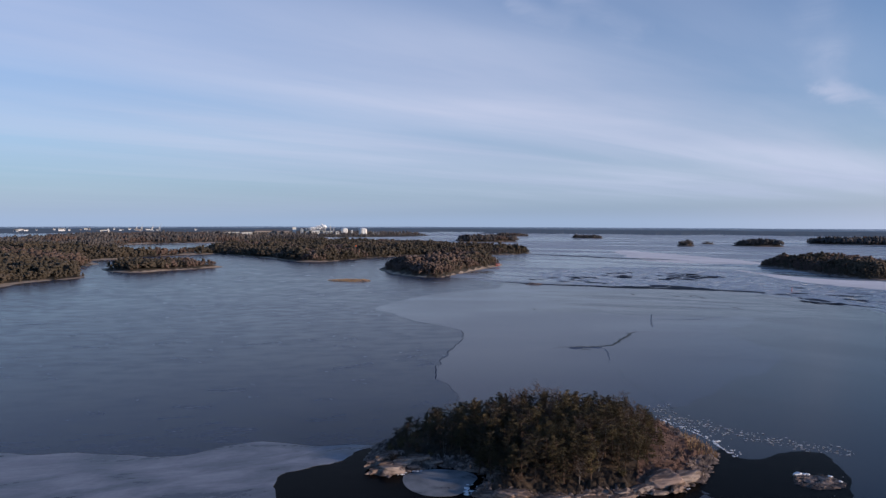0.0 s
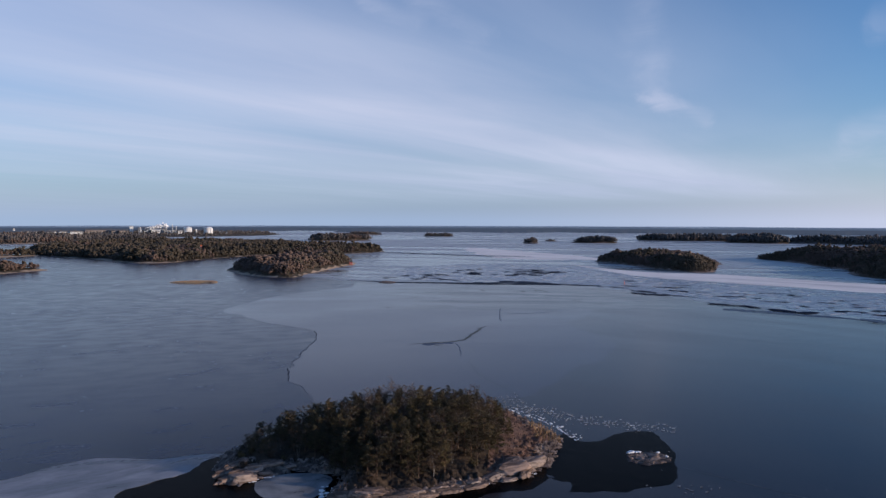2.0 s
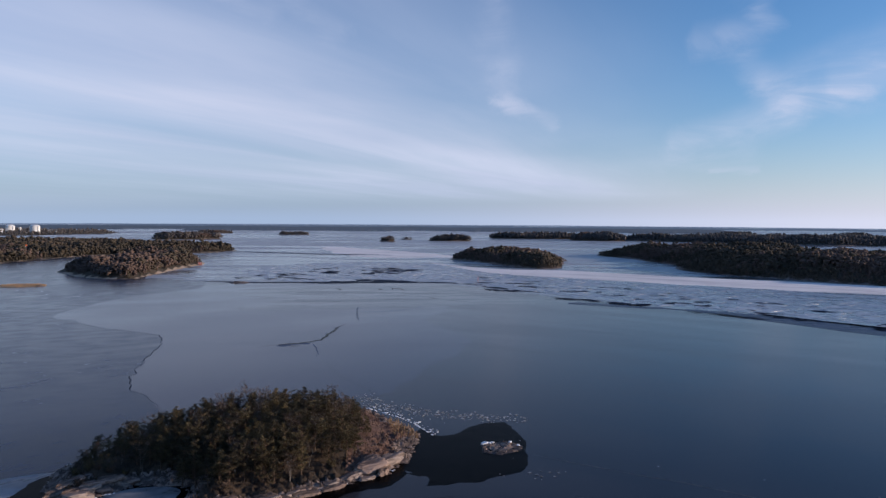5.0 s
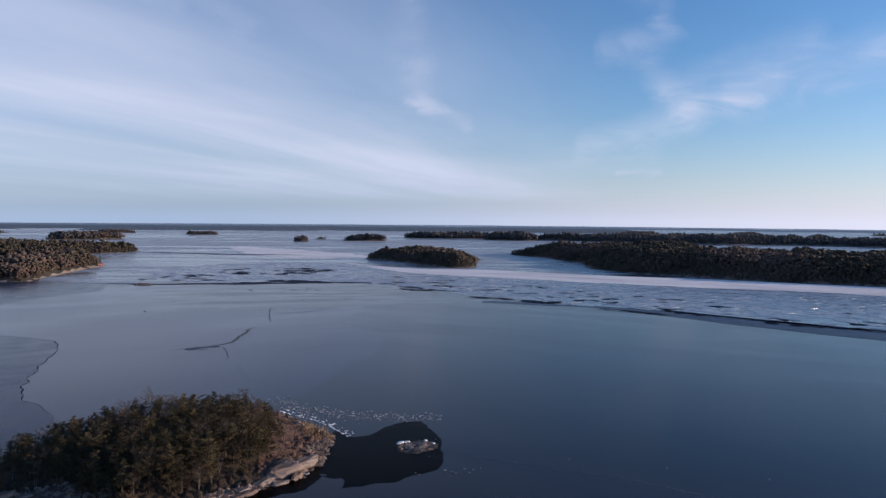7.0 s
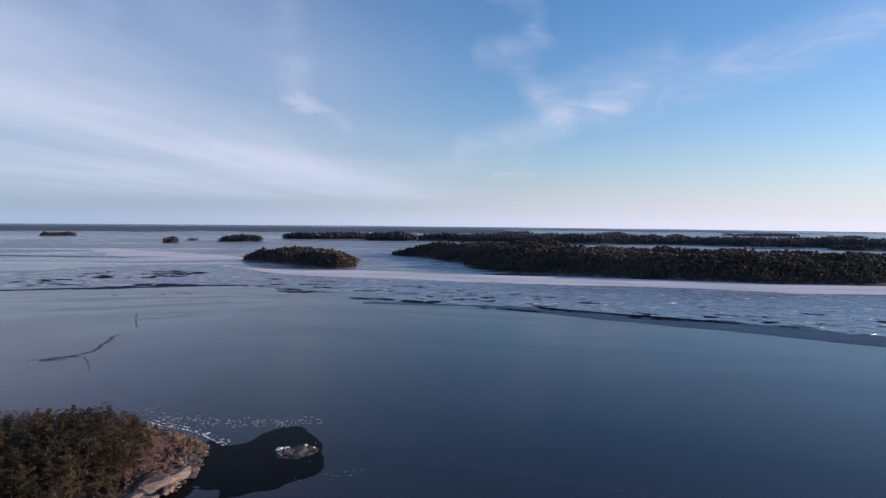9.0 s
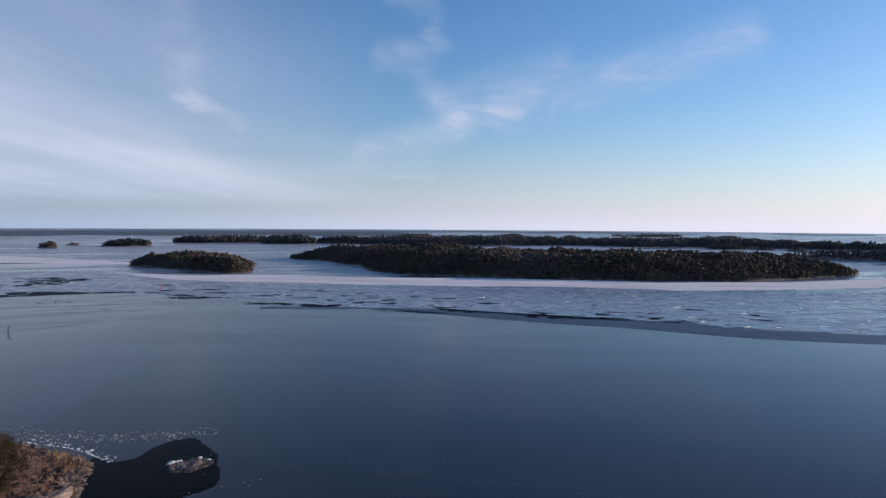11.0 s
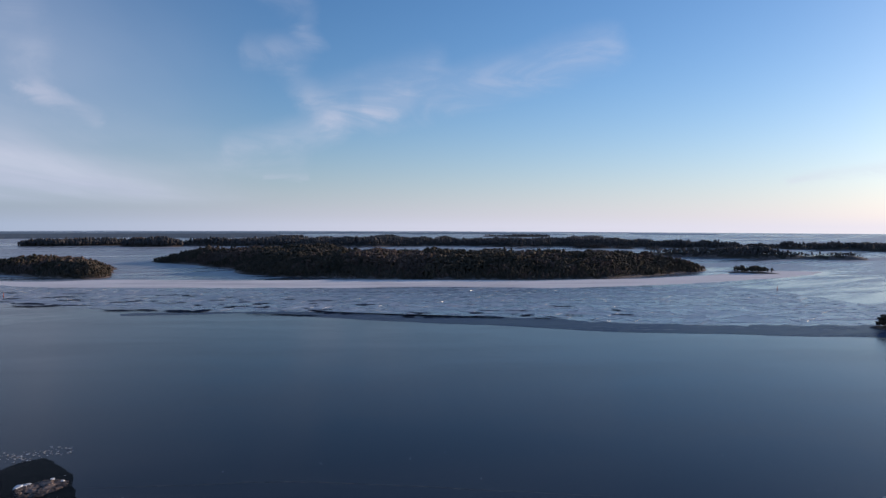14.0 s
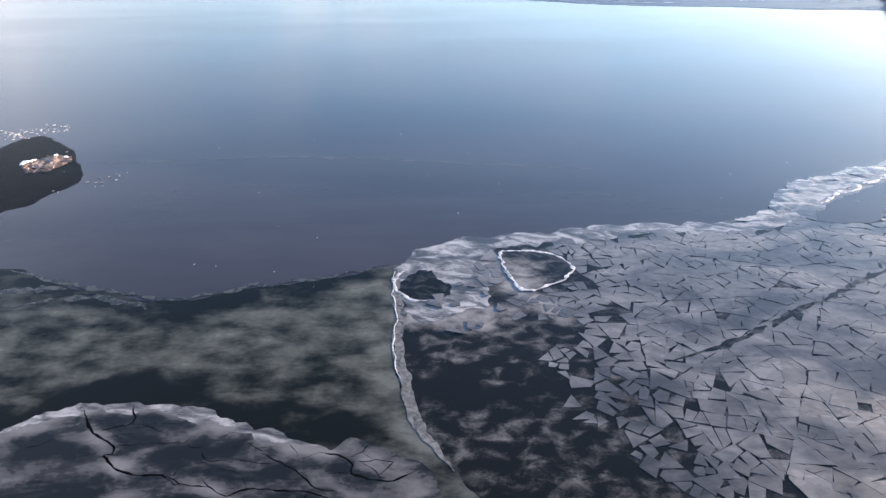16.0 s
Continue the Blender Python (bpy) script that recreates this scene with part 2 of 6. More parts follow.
M = {
    "clear_ice": ice("clear_ice", (0.0205, 0.0196, 0.0258), (0.031, 0.0297, 0.037), (0.38, 0.66), 26, 9, (0.3, 1, 1), 45, (0.16, 0.22), 0.0, 0.6, 0.5, 0.5, 0, 1.225),
    "water": ice("water", (0.0015, 0.0015, 0.002), (0.003, 0.003, 0.0035), (0.3, 0.7), 3, 6, (1, 1, 1), 0, (0.2, 0.25), 0.5, 0.6, 0.2, 0.2, 0, 1.09),
    "matt_ice": ice("matt_ice", (0.010, 0.0165, 0.034), (0.032, 0.045, 0.088), (0.30, 0.74), 5.0, 7, (0.5, 1, 1), -20, (0.14, 0.3), 0.03, 0.5, 0.5, 0.45, 0, 1.17),
    "pale_ice": ice("pale_ice", (0.0248, 0.0236, 0.044), (0.0395, 0.0368, 0.064), (0.35, 0.68), 40, 14, (0.4, 1, 1), -10, (0.15, 0.22), 0.0, 0.6, 0.5, 0.5, 0, 1.24),
    "grey_ice": ice("grey_ice", (0.012, 0.014, 0.020), (0.028, 0.030, 0.040), (0.34, 0.66), 12, 14, (0.14, 1, 1), 10, (0.14, 0.24), 0.0, 0.8, 0.5, 0.5, 0, 1.22),
    "far_ice": ice("far_ice", (0.12, 0.135, 0.17), (0.42, 0.425, 0.45), (0.38, 0.62), 55, 14, (0.16, 1, 1), 12, (0.15, 0.5), 0.03, 0.8, 0.5, 0.3),
    "pack_ice": ice("pack_ice", (0.14, 0.165, 0.22), (0.40, 0.42, 0.48), (0.38, 0.62), 9, 6, (0.4, 1, 1), 35, (0.18, 0.4), 0.04, 1.2, 0.5, 0.5, 0.12, 1.31, True),
    "lead_ice": ice("lead_ice", (0.018, 0.025, 0.042), (0.032, 0.042, 0.066), (0.3, 0.7), 14, 8, (0.4, 1, 1), 40, (0.4, 0.5), 0.1, 0.6, 0.15, 0.15, 0, 1.04),
    "mid_ice": ice("mid_ice", (0.06, 0.07, 0.09), (0.27, 0.28, 0.31), (0.40, 0.60), 24, 10, (0.2, 1, 1), 12, (0.15, 0.35), 0.02, 0.8, 0.5, 0.5),
    "lead_grey": ice("lead_grey", (0.030, 0.044, 0.090), (0.048, 0.068, 0.128), (0.3, 0.7), 14, 8, (0.4, 1, 1), 40, (0.2, 0.3), 0.0, 0.6, 0.3, 0.3, 0, 1.06),
    "gap_water": ice("gap_water", (0.010, 0.016, 0.034), (0.020, 0.029, 0.055), (0.3, 0.7), 8, 8, (0.4, 1, 1), 40, (0.4, 0.5), 0.0, 0.6, 0.1, 0.1, 0, 1.03),
    "gap_ice": ice("gap_ice", (0.10, 0.125, 0.18), (0.26, 0.29, 0.36), (0.36, 0.64), 20, 9, (0.25, 1, 1), 35, (0.18, 0.35), 0.02, 0.8, 0.5, 0.5, 0, 1.25),
    "snow_ice": ice("snow_ice", (0.58, 0.55, 0.54), (0.93, 0.88, 0.85), (0.30, 0.56), 16, 9, (0.18, 1, 1), 40, (0.6, 0.9), 0.1, 0.8, 0.15, 0.02),
    "mottled_ice": ice("mottled_ice", (0.004, 0.0055, 0.0055), (0.074, 0.085, 0.081), (0.38, 0.74), 3.0, 7, (0.65, 1, 1), 48, (0.14, 0.3), 0.0, 0.2, 0.25, 0.15, 0, 1.2, False, 2.6, (((54, 57), (34.5, 33), 8.0, 0.10), ((4, 66), (19, 58), 6.0, -0.16), ((19, 58), (30, 38), 4.5, -0.16), ((20, 94), (32, 69), 7.0, -0.10), ((32, 69), (54, 58), 4.0, -0.12), ((38, 54), (26, 62), 6.0, 0.05))),
    "white_ice": ice("white_ice", (0.006, 0.0075, 0.0085), (0.105, 0.110, 0.118), (0.44, 0.74), 3.0, 8, (0.6, 1, 1), 48, (0.2, 0.55), 0.02, 0.5, 0.3, 0.1, 0, 1.31, False, 3.0, (((6, 62.3), (15, 59.5), 1.8, 0.16), ((15, 59.5), (20.7, 53.5), 1.4, 0.12), ((20.7, 53.5), (27, 38), 1.6, 0.14), ((29, 36), (30, 29), 2.2, 0.14), ((14.5, 56), (14, 50), 1.4, 0.12), ((14, 50), (18, 42), 1.6, 0.12), ((24.5, 40), (24.5, 35), 2.0, 0.10), ((17.5, 49), (21, 45), 2.4, -0.10), ((10, 57), (11, 50), 3.0, -0.10))),
    "shelf_ice": ice("shelf_ice", (0.065, 0.073, 0.095), (0.33, 0.34, 0.385), (0.38, 0.68), 6, 9, (0.4, 1, 1), -28, (0.25, 0.6), 0.03, 0.6, 0.4, 0.3),
    "slush": ice("slush", (0.030, 0.033, 0.037), (0.31, 0.32, 0.335), (0.38, 0.72), 1.8, 7, (0.5, 1, 1), 60, (0.2, 0.4), 0.02, 0.9, 0.4, 0.3),
    "seam_ice": ice("seam_ice", (0.030, 0.034, 0.035), (0.12, 0.125, 0.13), (0.36, 0.62), 0.7, 6, (1, 1, 1), 0, (0.25, 0.6), 0.02, 0.8, 0.3, 0.2),
    "rim_ice": ice("rim_ice", (0.12, 0.125, 0.135), (0.40, 0.41, 0.43), (0.34, 0.60), 0.7, 6, (1, 1, 1), 0, (0.2, 0.4), 0.1, 0.6, 0.4, 0.3),
    "dark_ice": ice("dark_ice", (0.005, 0.006, 0.0065), (0.145, 0.150, 0.156), (0.46, 0.82), 1.8, 8, (0.75, 1, 1), 48, (0.14, 0.28), 0.0, 0.4, 0.3, 0.25, 0, 1.22, False, 3.0, (((48, 47.5), (52, 40.5), 3.4, 0.24), ((52, 46), (56, 40), 2.6, 0.16), ((61, 42), (60, 35), 3.0, 0.26), ((57, 56), (64, 44), 6.0, 0.20), ((42, 36), (50, 28), 6.0, -0.08), ((44.5, 39.5), (46, 38), 2.0, 0.12), ((44, 34), (45, 33), 1.6, 0.12), ((62, 29), (66, 24), 3.0, 0.14))),
    "floe": ice("floe", (0.030, 0.033, 0.037), (0.112, 0.117, 0.125), (0.36, 0.64), 7.0, 9, (0.6, 1, 1), 48, (0.16, 0.3), 0.0, 0.9, 0.5, 0.35, 0.20, 1.27, True, 4.0),
    "fringe_ice": ice("fringe_ice", (0.008, 0.010, 0.010), (0.050, 0.056, 0.056), (0.38, 0.70), 1.0, 6, (1, 1, 1), 0, (0.2, 0.4), 0.02, 0.6, 0.3, 0.2),
    "hole_ice": ice("hole_ice", (0.004, 0.005, 0.0055), (0.030, 0.034, 0.036), (0.48, 0.66), 1.2, 7, (0.7, 1, 1), 48, (0.12, 0.25), 0.0, 0.6, 0.3, 0.2, 0, 1.2),
    "cove_ice": ice("cove_ice", (0.11, 0.115, 0.125), (0.26, 0.265, 0.275), (0.38, 0.62), 4.0, 9, (1, 1, 1), 0, (0.25, 0.5), 0.06, 0.6, 0.3, 0.15),
    "snow": surface("snow", ((0.74, 0.75, 0.78), (0.84, 0.84, 0.85), (0.66, 0.67, 0.70)), 0.8, 6, (0.55, 0.8), 0.3, 0.04),
    "granite": surface("granite", ((0.095, 0.064, 0.050), (0.30, 0.215, 0.17), (0.032, 0.024, 0.021)), 1.0, 6, (0.65, 0.9), 0.8, 0.16, (0.35, 1.8, 2.6), 20, obj=0.25, spread=(0.44, 0.58)),
    "pale_granite": surface("pale_granite", ((0.17, 0.125, 0.105), (0.36, 0.285, 0.24), (0.06, 0.045, 0.04)), 1.5, 7, (0.65, 0.9), 0.8, 0.16, (0.4, 1.7, 2.0), 20, obj=0.15, spread=(0.42, 0.58)),
    "shore_rock": surface("shore_rock", ((0.085, 0.062, 0.052), (0.27, 0.205, 0.17), (0.04, 0.03, 0.026)), 1.3, 5, (0.6, 0.9), 0.6, 0.15, (0.5, 1.4, 1.5), 15, spread=(0.42, 0.6)),
    "wet_rock": surface("wet_rock", ((0.035, 0.025, 0.021), (0.085, 0.062, 0.050), (0.02, 0.015, 0.013)), 0.9, 5, (0.4, 0.8), 0.6, 0.1, spread=(0.42, 0.6)),
    "heath": surface("heath", ((0.040, 0.027, 0.018), (0.075, 0.050, 0.031), (0.022, 0.019, 0.012)), 2.2, 9, (0.85, 1.0), 0.6, 0.12),
    "gravel": surface("gravel", ((0.125, 0.068, 0.046), (0.19, 0.110, 0.076), (0.05, 0.030, 0.023)), 1.2, 6, (0.8, 1.0), 0.7, 0.12),
    "forest_floor": surface("forest_floor", ((0.05, 0.04, 0.026), (0.085, 0.062, 0.04), (0.03, 0.028, 0.016)), 14.0, 8, (0.9, 1.0), 0.4, 0.5),
    "beach": surface("beach", ((0.34, 0.25, 0.17), (0.46, 0.36, 0.27), (0.18, 0.13, 0.09)), 8.0, 8, (0.8, 1.0), 0.4, 0.2),
    "reed": surface("reed", ((0.32, 0.205, 0.105), (0.44, 0.29, 0.15), (0.20, 0.125, 0.065)), 1.2, 6, (0.7, 0.9), 0.0, island=0.3),
    "needles": surface("needles", ((0.045, 0.036, 0.014), (0.095, 0.067, 0.025), (0.022, 0.020, 0.009)), 1.4, 5, (0.6, 0.85), 0.0, island=0.5, obj=0.55),
    "twigs": surface("twigs", ((0.075, 0.047, 0.030), (0.115, 0.075, 0.048), (0.045, 0.030, 0.022)), 1.2, 5, (0.8, 1.0), 0.0, island=0.3, obj=0.2),
    "pine_bark": surface("pine_bark", ((0.10, 0.062, 0.040), (0.15, 0.088, 0.055), (0.05, 0.036, 0.027)), 0.5, 7, (0.8, 1.0), 0.5, 0.03, (1, 1, 0.4)),
    "birch_bark": surface("birch_bark", ((0.20, 0.175, 0.15), (0.30, 0.265, 0.23), (0.07, 0.055, 0.045)), 0.35, 6, (0.6, 0.9), 0.3, 0.02, (1, 1, 1.8)),
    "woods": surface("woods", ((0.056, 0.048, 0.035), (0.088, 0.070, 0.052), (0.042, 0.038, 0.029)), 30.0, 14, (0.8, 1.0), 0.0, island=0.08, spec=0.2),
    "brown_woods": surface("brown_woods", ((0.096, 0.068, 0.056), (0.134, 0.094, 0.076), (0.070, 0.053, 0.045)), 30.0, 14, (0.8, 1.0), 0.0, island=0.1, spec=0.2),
    # paler, greyer copy of the woods: haze of distance put into the base colour
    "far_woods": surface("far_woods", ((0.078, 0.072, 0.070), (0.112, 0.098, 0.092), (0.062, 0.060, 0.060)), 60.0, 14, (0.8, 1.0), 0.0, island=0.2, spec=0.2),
    "white_paint": surface("white_paint", ((0.76, 0.76, 0.75), (0.82, 0.82, 0.80), (0.62, 0.61, 0.59)), 6.0, 9, (0.4, 0.6), 0.05),
    "grey_steel": surface("grey_steel", ((0.36, 0.37, 0.38), (0.48, 0.49, 0.50), (0.25, 0.25, 0.26)), 6.0, 9, (0.4, 0.6), 0.05),
    "brown_cladding": surface("brown_cladding", ((0.30, 0.255, 0.23), (0.38, 0.33, 0.30), (0.22, 0.19, 0.17)), 8.0, 9, (0.6, 0.8), 0.05),
    "red_paint": surface("red_paint", ((0.42, 0.07, 0.04), (0.50, 0.10, 0.06), (0.25, 0.05, 0.035)), 1.0, 6, (0.5, 0.7), 0.05),
    "orange_paint": surface("orange_paint", ((0.75, 0.16, 0.05), (0.82, 0.20, 0.06), (0.55, 0.12, 0.05)), 3.0, 6, (0.5, 0.7), 0.05),
    "roofing": surface("roofing", ((0.10, 0.10, 0.105), (0.15, 0.145, 0.145), (0.07, 0.07, 0.07)), 3.0, 6, (0.7, 0.9), 0.1),
    "window_glass": surface("window_glass", ((0.02, 0.025, 0.03), (0.03, 0.035, 0.04), (0.015, 0.02, 0.02)), 3.0, 4, (0.08, 0.15), 0.0),
    "steam": surface("steam", ((0.85, 0.86, 0.88), (0.92, 0.92, 0.93), (0.78, 0.79, 0.82)), 12.0, 4, (0.9, 1.0), 0.0),
}


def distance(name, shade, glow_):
    """Plain backdrop of far forest; kilometres of winter haze are painted in as emission."""
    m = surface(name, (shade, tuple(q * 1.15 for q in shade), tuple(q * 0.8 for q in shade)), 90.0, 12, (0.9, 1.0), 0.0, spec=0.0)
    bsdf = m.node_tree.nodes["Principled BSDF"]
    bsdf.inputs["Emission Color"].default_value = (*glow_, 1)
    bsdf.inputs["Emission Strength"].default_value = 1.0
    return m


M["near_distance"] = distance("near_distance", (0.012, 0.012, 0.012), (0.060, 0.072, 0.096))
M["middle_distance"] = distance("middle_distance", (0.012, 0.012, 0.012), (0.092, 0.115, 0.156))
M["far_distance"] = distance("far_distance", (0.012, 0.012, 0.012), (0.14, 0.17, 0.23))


# ---------------------------------------------------------------- shapes
def mesh_of(name, verts, faces, mats=(), index=None, smooth=False):
    me = bpy.data.meshes.new(name)
    if isinstance(faces, np.ndarray):
        verts, k = np.asarray(verts, np.float32), faces.shape[1]
        me.vertices.add(len(verts))
        me.vertices.foreach_set("co", verts.ravel())
        me.loops.add(faces.size)
        me.loops.foreach_set("vertex_index", faces.astype(np.int32).ravel())
        me.polygons.add(len(faces))
        me.polygons.foreach_set("loop_start", np.arange(len(faces), dtype=np.int32) * k)
    else:
        me.from_pydata([tuple(q) for q in verts], [], faces)
    for m in mats:
        me.materials.append(M[m])
    if index is not None:
        me.polygons.foreach_set("material_index", np.asarray(index, dtype=np.int32))
    if smooth:
        me.polygons.foreach_set("use_smooth", np.ones(len(me.polygons), dtype=bool))
    me.update(calc_edges=True)
    me.validate()
    return me


def part(name, me, parent=None, label="", at=None):
    """One mesh object, under a thing or under a part if a parent is given."""
    ob = new(name, me)
    if parent is not None:
        ob.parent = parent
    if at is not None:
        ob.matrix_basis = at
    if label:
        ob["label"] = label
    return ob


def from_bm(name, bm, mats, smooth=False):
    me = bpy.data.meshes.new(name)
    bm.to_mesh(me)
    bm.free()
    for m in mats:
        me.materials.append(M[m])
    if smooth:
        me.polygons.foreach_set("use_smooth", np.ones(len(me.polygons), dtype=bool))
    return me


def waves(seed):
    """A smooth random function of plan places, about -1 to 1."""
    r = np.random.RandomState(seed)
    k = [(math.cos(a) * f, math.sin(a) * f, ph, 1 / f ** 0.8) for a, f, ph in zip(r.rand(14) * 6.283, 2 ** (np.arange(14) * 0.32), r.rand(14) * 6.283)]
    total = sum(q[3] for q in k) * 0.5

    def at(x, y, size):
        out = 0
        for a, b, ph, amp in k:
            out = out + amp * np.sin((np.asarray(x) * a + np.asarray(y) * b) * 6.283 / (size * 3) + ph)
        return out / total
    return at


def outline(points, closed=True, step=None, rough=0.0, size=10.0, seed=1):
    """A smooth line through a few plan places, roughened sideways."""
    p = np.array(points, float)
    n = len(p)
    out = []
    for i in range(n if closed else n - 1):
        a, b, c, d = (p[(i + k) % n] if closed else p[min(max(i + k, 0), n - 1)] for k in (-1, 0, 1, 2))
        m = max(2, int(np.hypot(*(c - b)) / step)) if step else 8
        for t in np.arange(m) / m:
            out.append(0.5 * (2 * b + (c - a) * t + (2 * a - 5 * b + 4 * c - d) * t * t + (3 * b - a - 3 * c + d) * t ** 3))
    if not closed:
        out.append(p[-1])
    out = np.array(out)
    if rough:
        f, g = waves(seed), waves(seed + 50)
        out = out + rough * np.stack([f(out[:, 0], out[:, 1], size), g(out[:, 0], out[:, 1], size)], 1)
    return out


def inside_depth(poly, pts):
    """Distance from the line, positive inside."""
    a, b = poly, np.roll(poly, -1, 0)
    out = np.empty(len(pts))
    for s in range(0, len(pts), 20000):
        q = pts[s:s + 20000, None, :]
        e = (b - a)[None]
        t = np.clip(((q - a) * e).sum(2) / np.maximum((e * e).sum(2), 1e-9), 0, 1)
        d = np.sqrt((((q - a) - e * t[..., None]) ** 2).sum(2).min(1))
        up_, lo = (a[None, :, 1] <= q[..., 1]), (b[None, :, 1] <= q[..., 1])
        x = a[None, :, 0] + (q[..., 1] - a[None, :, 1]) * (b - a)[None, :, 0] / np.where(np.abs((b - a)[None, :, 1]) < 1e-9, 1e-9, (b - a)[None, :, 1])
        odd = (((up_ != lo) & (q[..., 0] < x)).sum(1) % 2) == 1
        out[s:s + 20000] = np.where(odd, d, -d)
    return out


def sheet(name, line, z, thick, mat, label, category="ice", kind="structure"):
    """A flat slab of ice with this outline and its top at z."""
    bm = bmesh.new()
    vs = [bm.verts.new((x, y, z)) for x, y in line]
    f = bm.faces.new(vs)
    if f.normal.z < 0 or sum(line[i - 1][0] * line[i][1] - line[i][0] * line[i - 1][1] for i in range(len(line))) < 0:
        f.normal_flip()
    ring = [bm.verts.new((x, y, z - thick)) for x, y in line]
    for i in range(len(vs)):
        bm.faces.new((vs[i - 1], ring[i - 1], ring[i], vs[i]))
    bmesh.ops.recalc_face_normals(bm, faces=bm.faces[:])
    bmesh.ops.triangulate(bm, faces=[q for q in bm.faces if len(q.verts) > 4])
    bm.normal_update()
    top = max(bm.faces, key=lambda q: q.calc_area())
    if top.normal.z < 0:
        bmesh.ops.reverse_faces(bm, faces=bm.faces[:])
    return tagged(new(name, from_bm(name, bm, [mat])), label, category, kind=kind)


def ribbon_mesh(name, line, width, z, mat, height=0.0, rough=0.3, seed=1, taper=True):
    """A strip along a line; with a height it is a low ridge."""
    f = waves(seed)
    g = np.gradient(line, axis=0)
    nrm = np.stack([-g[:, 1], g[:, 0]], 1) / np.maximum(np.hypot(g[:, 0], g[:, 1]), 1e-6)[:, None]
    n = len(line)
    wv = width * (1 + rough * f(line[:, 0] * 3, line[:, 1] * 3, width * 3))
    if taper:
        k = np.linspace(0, 1, n)
        wv = wv * np.clip(np.minimum(k, 1 - k) * 6, 0.06, 1)
    cols = (-0.5, -0.28, 0.05, 0.3, 0.5) if height else (-0.5, 0.5)
    hs = (0.0, 0.75, 1.0, 0.6, 0.0) if height else (0, 0)
    V, F = [], []
    for i in range(n):
        for c, h in zip(cols, hs):
            q = line[i] + nrm[i] * wv[i] * c
            V.append((q[0], q[1], z + h * height * (0.75 + 0.5 * f(q[0] * 5, q[1] * 5, width * 2))))
    m = len(cols)
    for i in range(n - 1):
        for j in range(m - 1):
            F.append((i * m + j, i * m + j + 1, (i + 1) * m + j + 1, (i + 1) * m + j))
    me = mesh_of(name, V, F, [mat])
    bm = bmesh.new()
    bm.from_mesh(me)
    bm.normal_update()
    flip = [q for q in bm.faces if q.normal.z < 0]
    bmesh.ops.reverse_faces(bm, faces=flip)
    bm.to_mesh(me)
    bm.free()
    return me


class Land:
    """An island or a piece of shore: a height over the plan from the depth behind its waterline."""

    def __init__(self, line, hill, slope, knobs=0.3, size=10.0, seed=1):
        self.line, self.hill, self.slope, self.knobs, self.size = line, hill, slope, knobs, size
        self.f, self.g, self.ledge = waves(seed), waves(seed + 7), 0.0

    def height(self, pts, depth=None):
        d = inside_depth(self.line, pts) if depth is None else depth
        t = np.clip(d / self.slope, -1, 1)
        z = self.hill * np.where(t > 0, t * (2 - t), t)
        if self.ledge:
            q = (pts[:, 0] * 0.25 + pts[:, 1] * 0.97) / 1.9 + 1.3 * self.g(pts[:, 0], pts[:, 1], 5.0)
            q2 = (pts[:, 0] * 0.9 - pts[:, 1] * 0.35) / 2.7 + 1.1 * self.f(pts[:, 0], pts[:, 1], 4.0)
            rocky = np.clip((d + 0.6) / 1.5, 0, 1) * np.clip((9.0 - d) / 4.0, 0.15, 1)
            z = z + self.ledge * rocky * ((q - np.floor(q)) ** 2 * 1.0 - 0.3 + 0.5 * ((q2 - np.floor(q2)) ** 3 - 0.2))
        k = np.clip((d + 1) / 4, 0, 1)
        return z + self.knobs * k * self.f(pts[:, 0], pts[:, 1], self.size) + self.knobs * 0.5 * k * self.g(pts[:, 0] * 3, pts[:, 1] * 3, self.size) - 0.05

    def build(self, name, cell, shore, inner, band, label, third=None, category="island"):
        lo, hi = self.line.min(0) - cell * 2, self.line.max(0) + cell * 2
        nx, ny = int((hi[0] - lo[0]) / cell) + 2, int((hi[1] - lo[1]) / cell) + 2
        gx, gy = np.meshgrid(lo[0] + np.arange(nx) * cell, lo[1] + np.arange(ny) * cell)
        pts = np.stack([gx.ravel(), gy.ravel()], 1)
        d = inside_depth(self.line, pts)
        z = np.maximum(self.height(pts, d), -1.2)
        keep = d > -3 * cell
        q = np.arange(nx * ny).reshape(ny, nx)
        quads = np.stack([q[:-1, :-1], q[:-1, 1:], q[1:, 1:], q[1:, :-1]], -1).reshape(-1, 4)
        quads = quads[keep[quads].all(1)]
        used = np.unique(quads)
        back = np.zeros(nx * ny, int)
        back[used] = np.arange(len(used))
        dm = d[quads].mean(1) + band * 0.5 * self.g(pts[quads[:, 0], 0], pts[quads[:, 0], 1], self.size)
        idx = (dm > band).astype(int)
        mats = [shore, inner]
        if third:
            mats.append(third[0])
            c = pts[quads].mean(1)
            idx = np.where((idx == 1) & third[1](c), 2, idx)
        me = mesh_of(name, np.column_stack([pts[used], z[used]]), back[quads], mats, idx, True)
        return tagged(new(name, me), label, category, kind="structure")


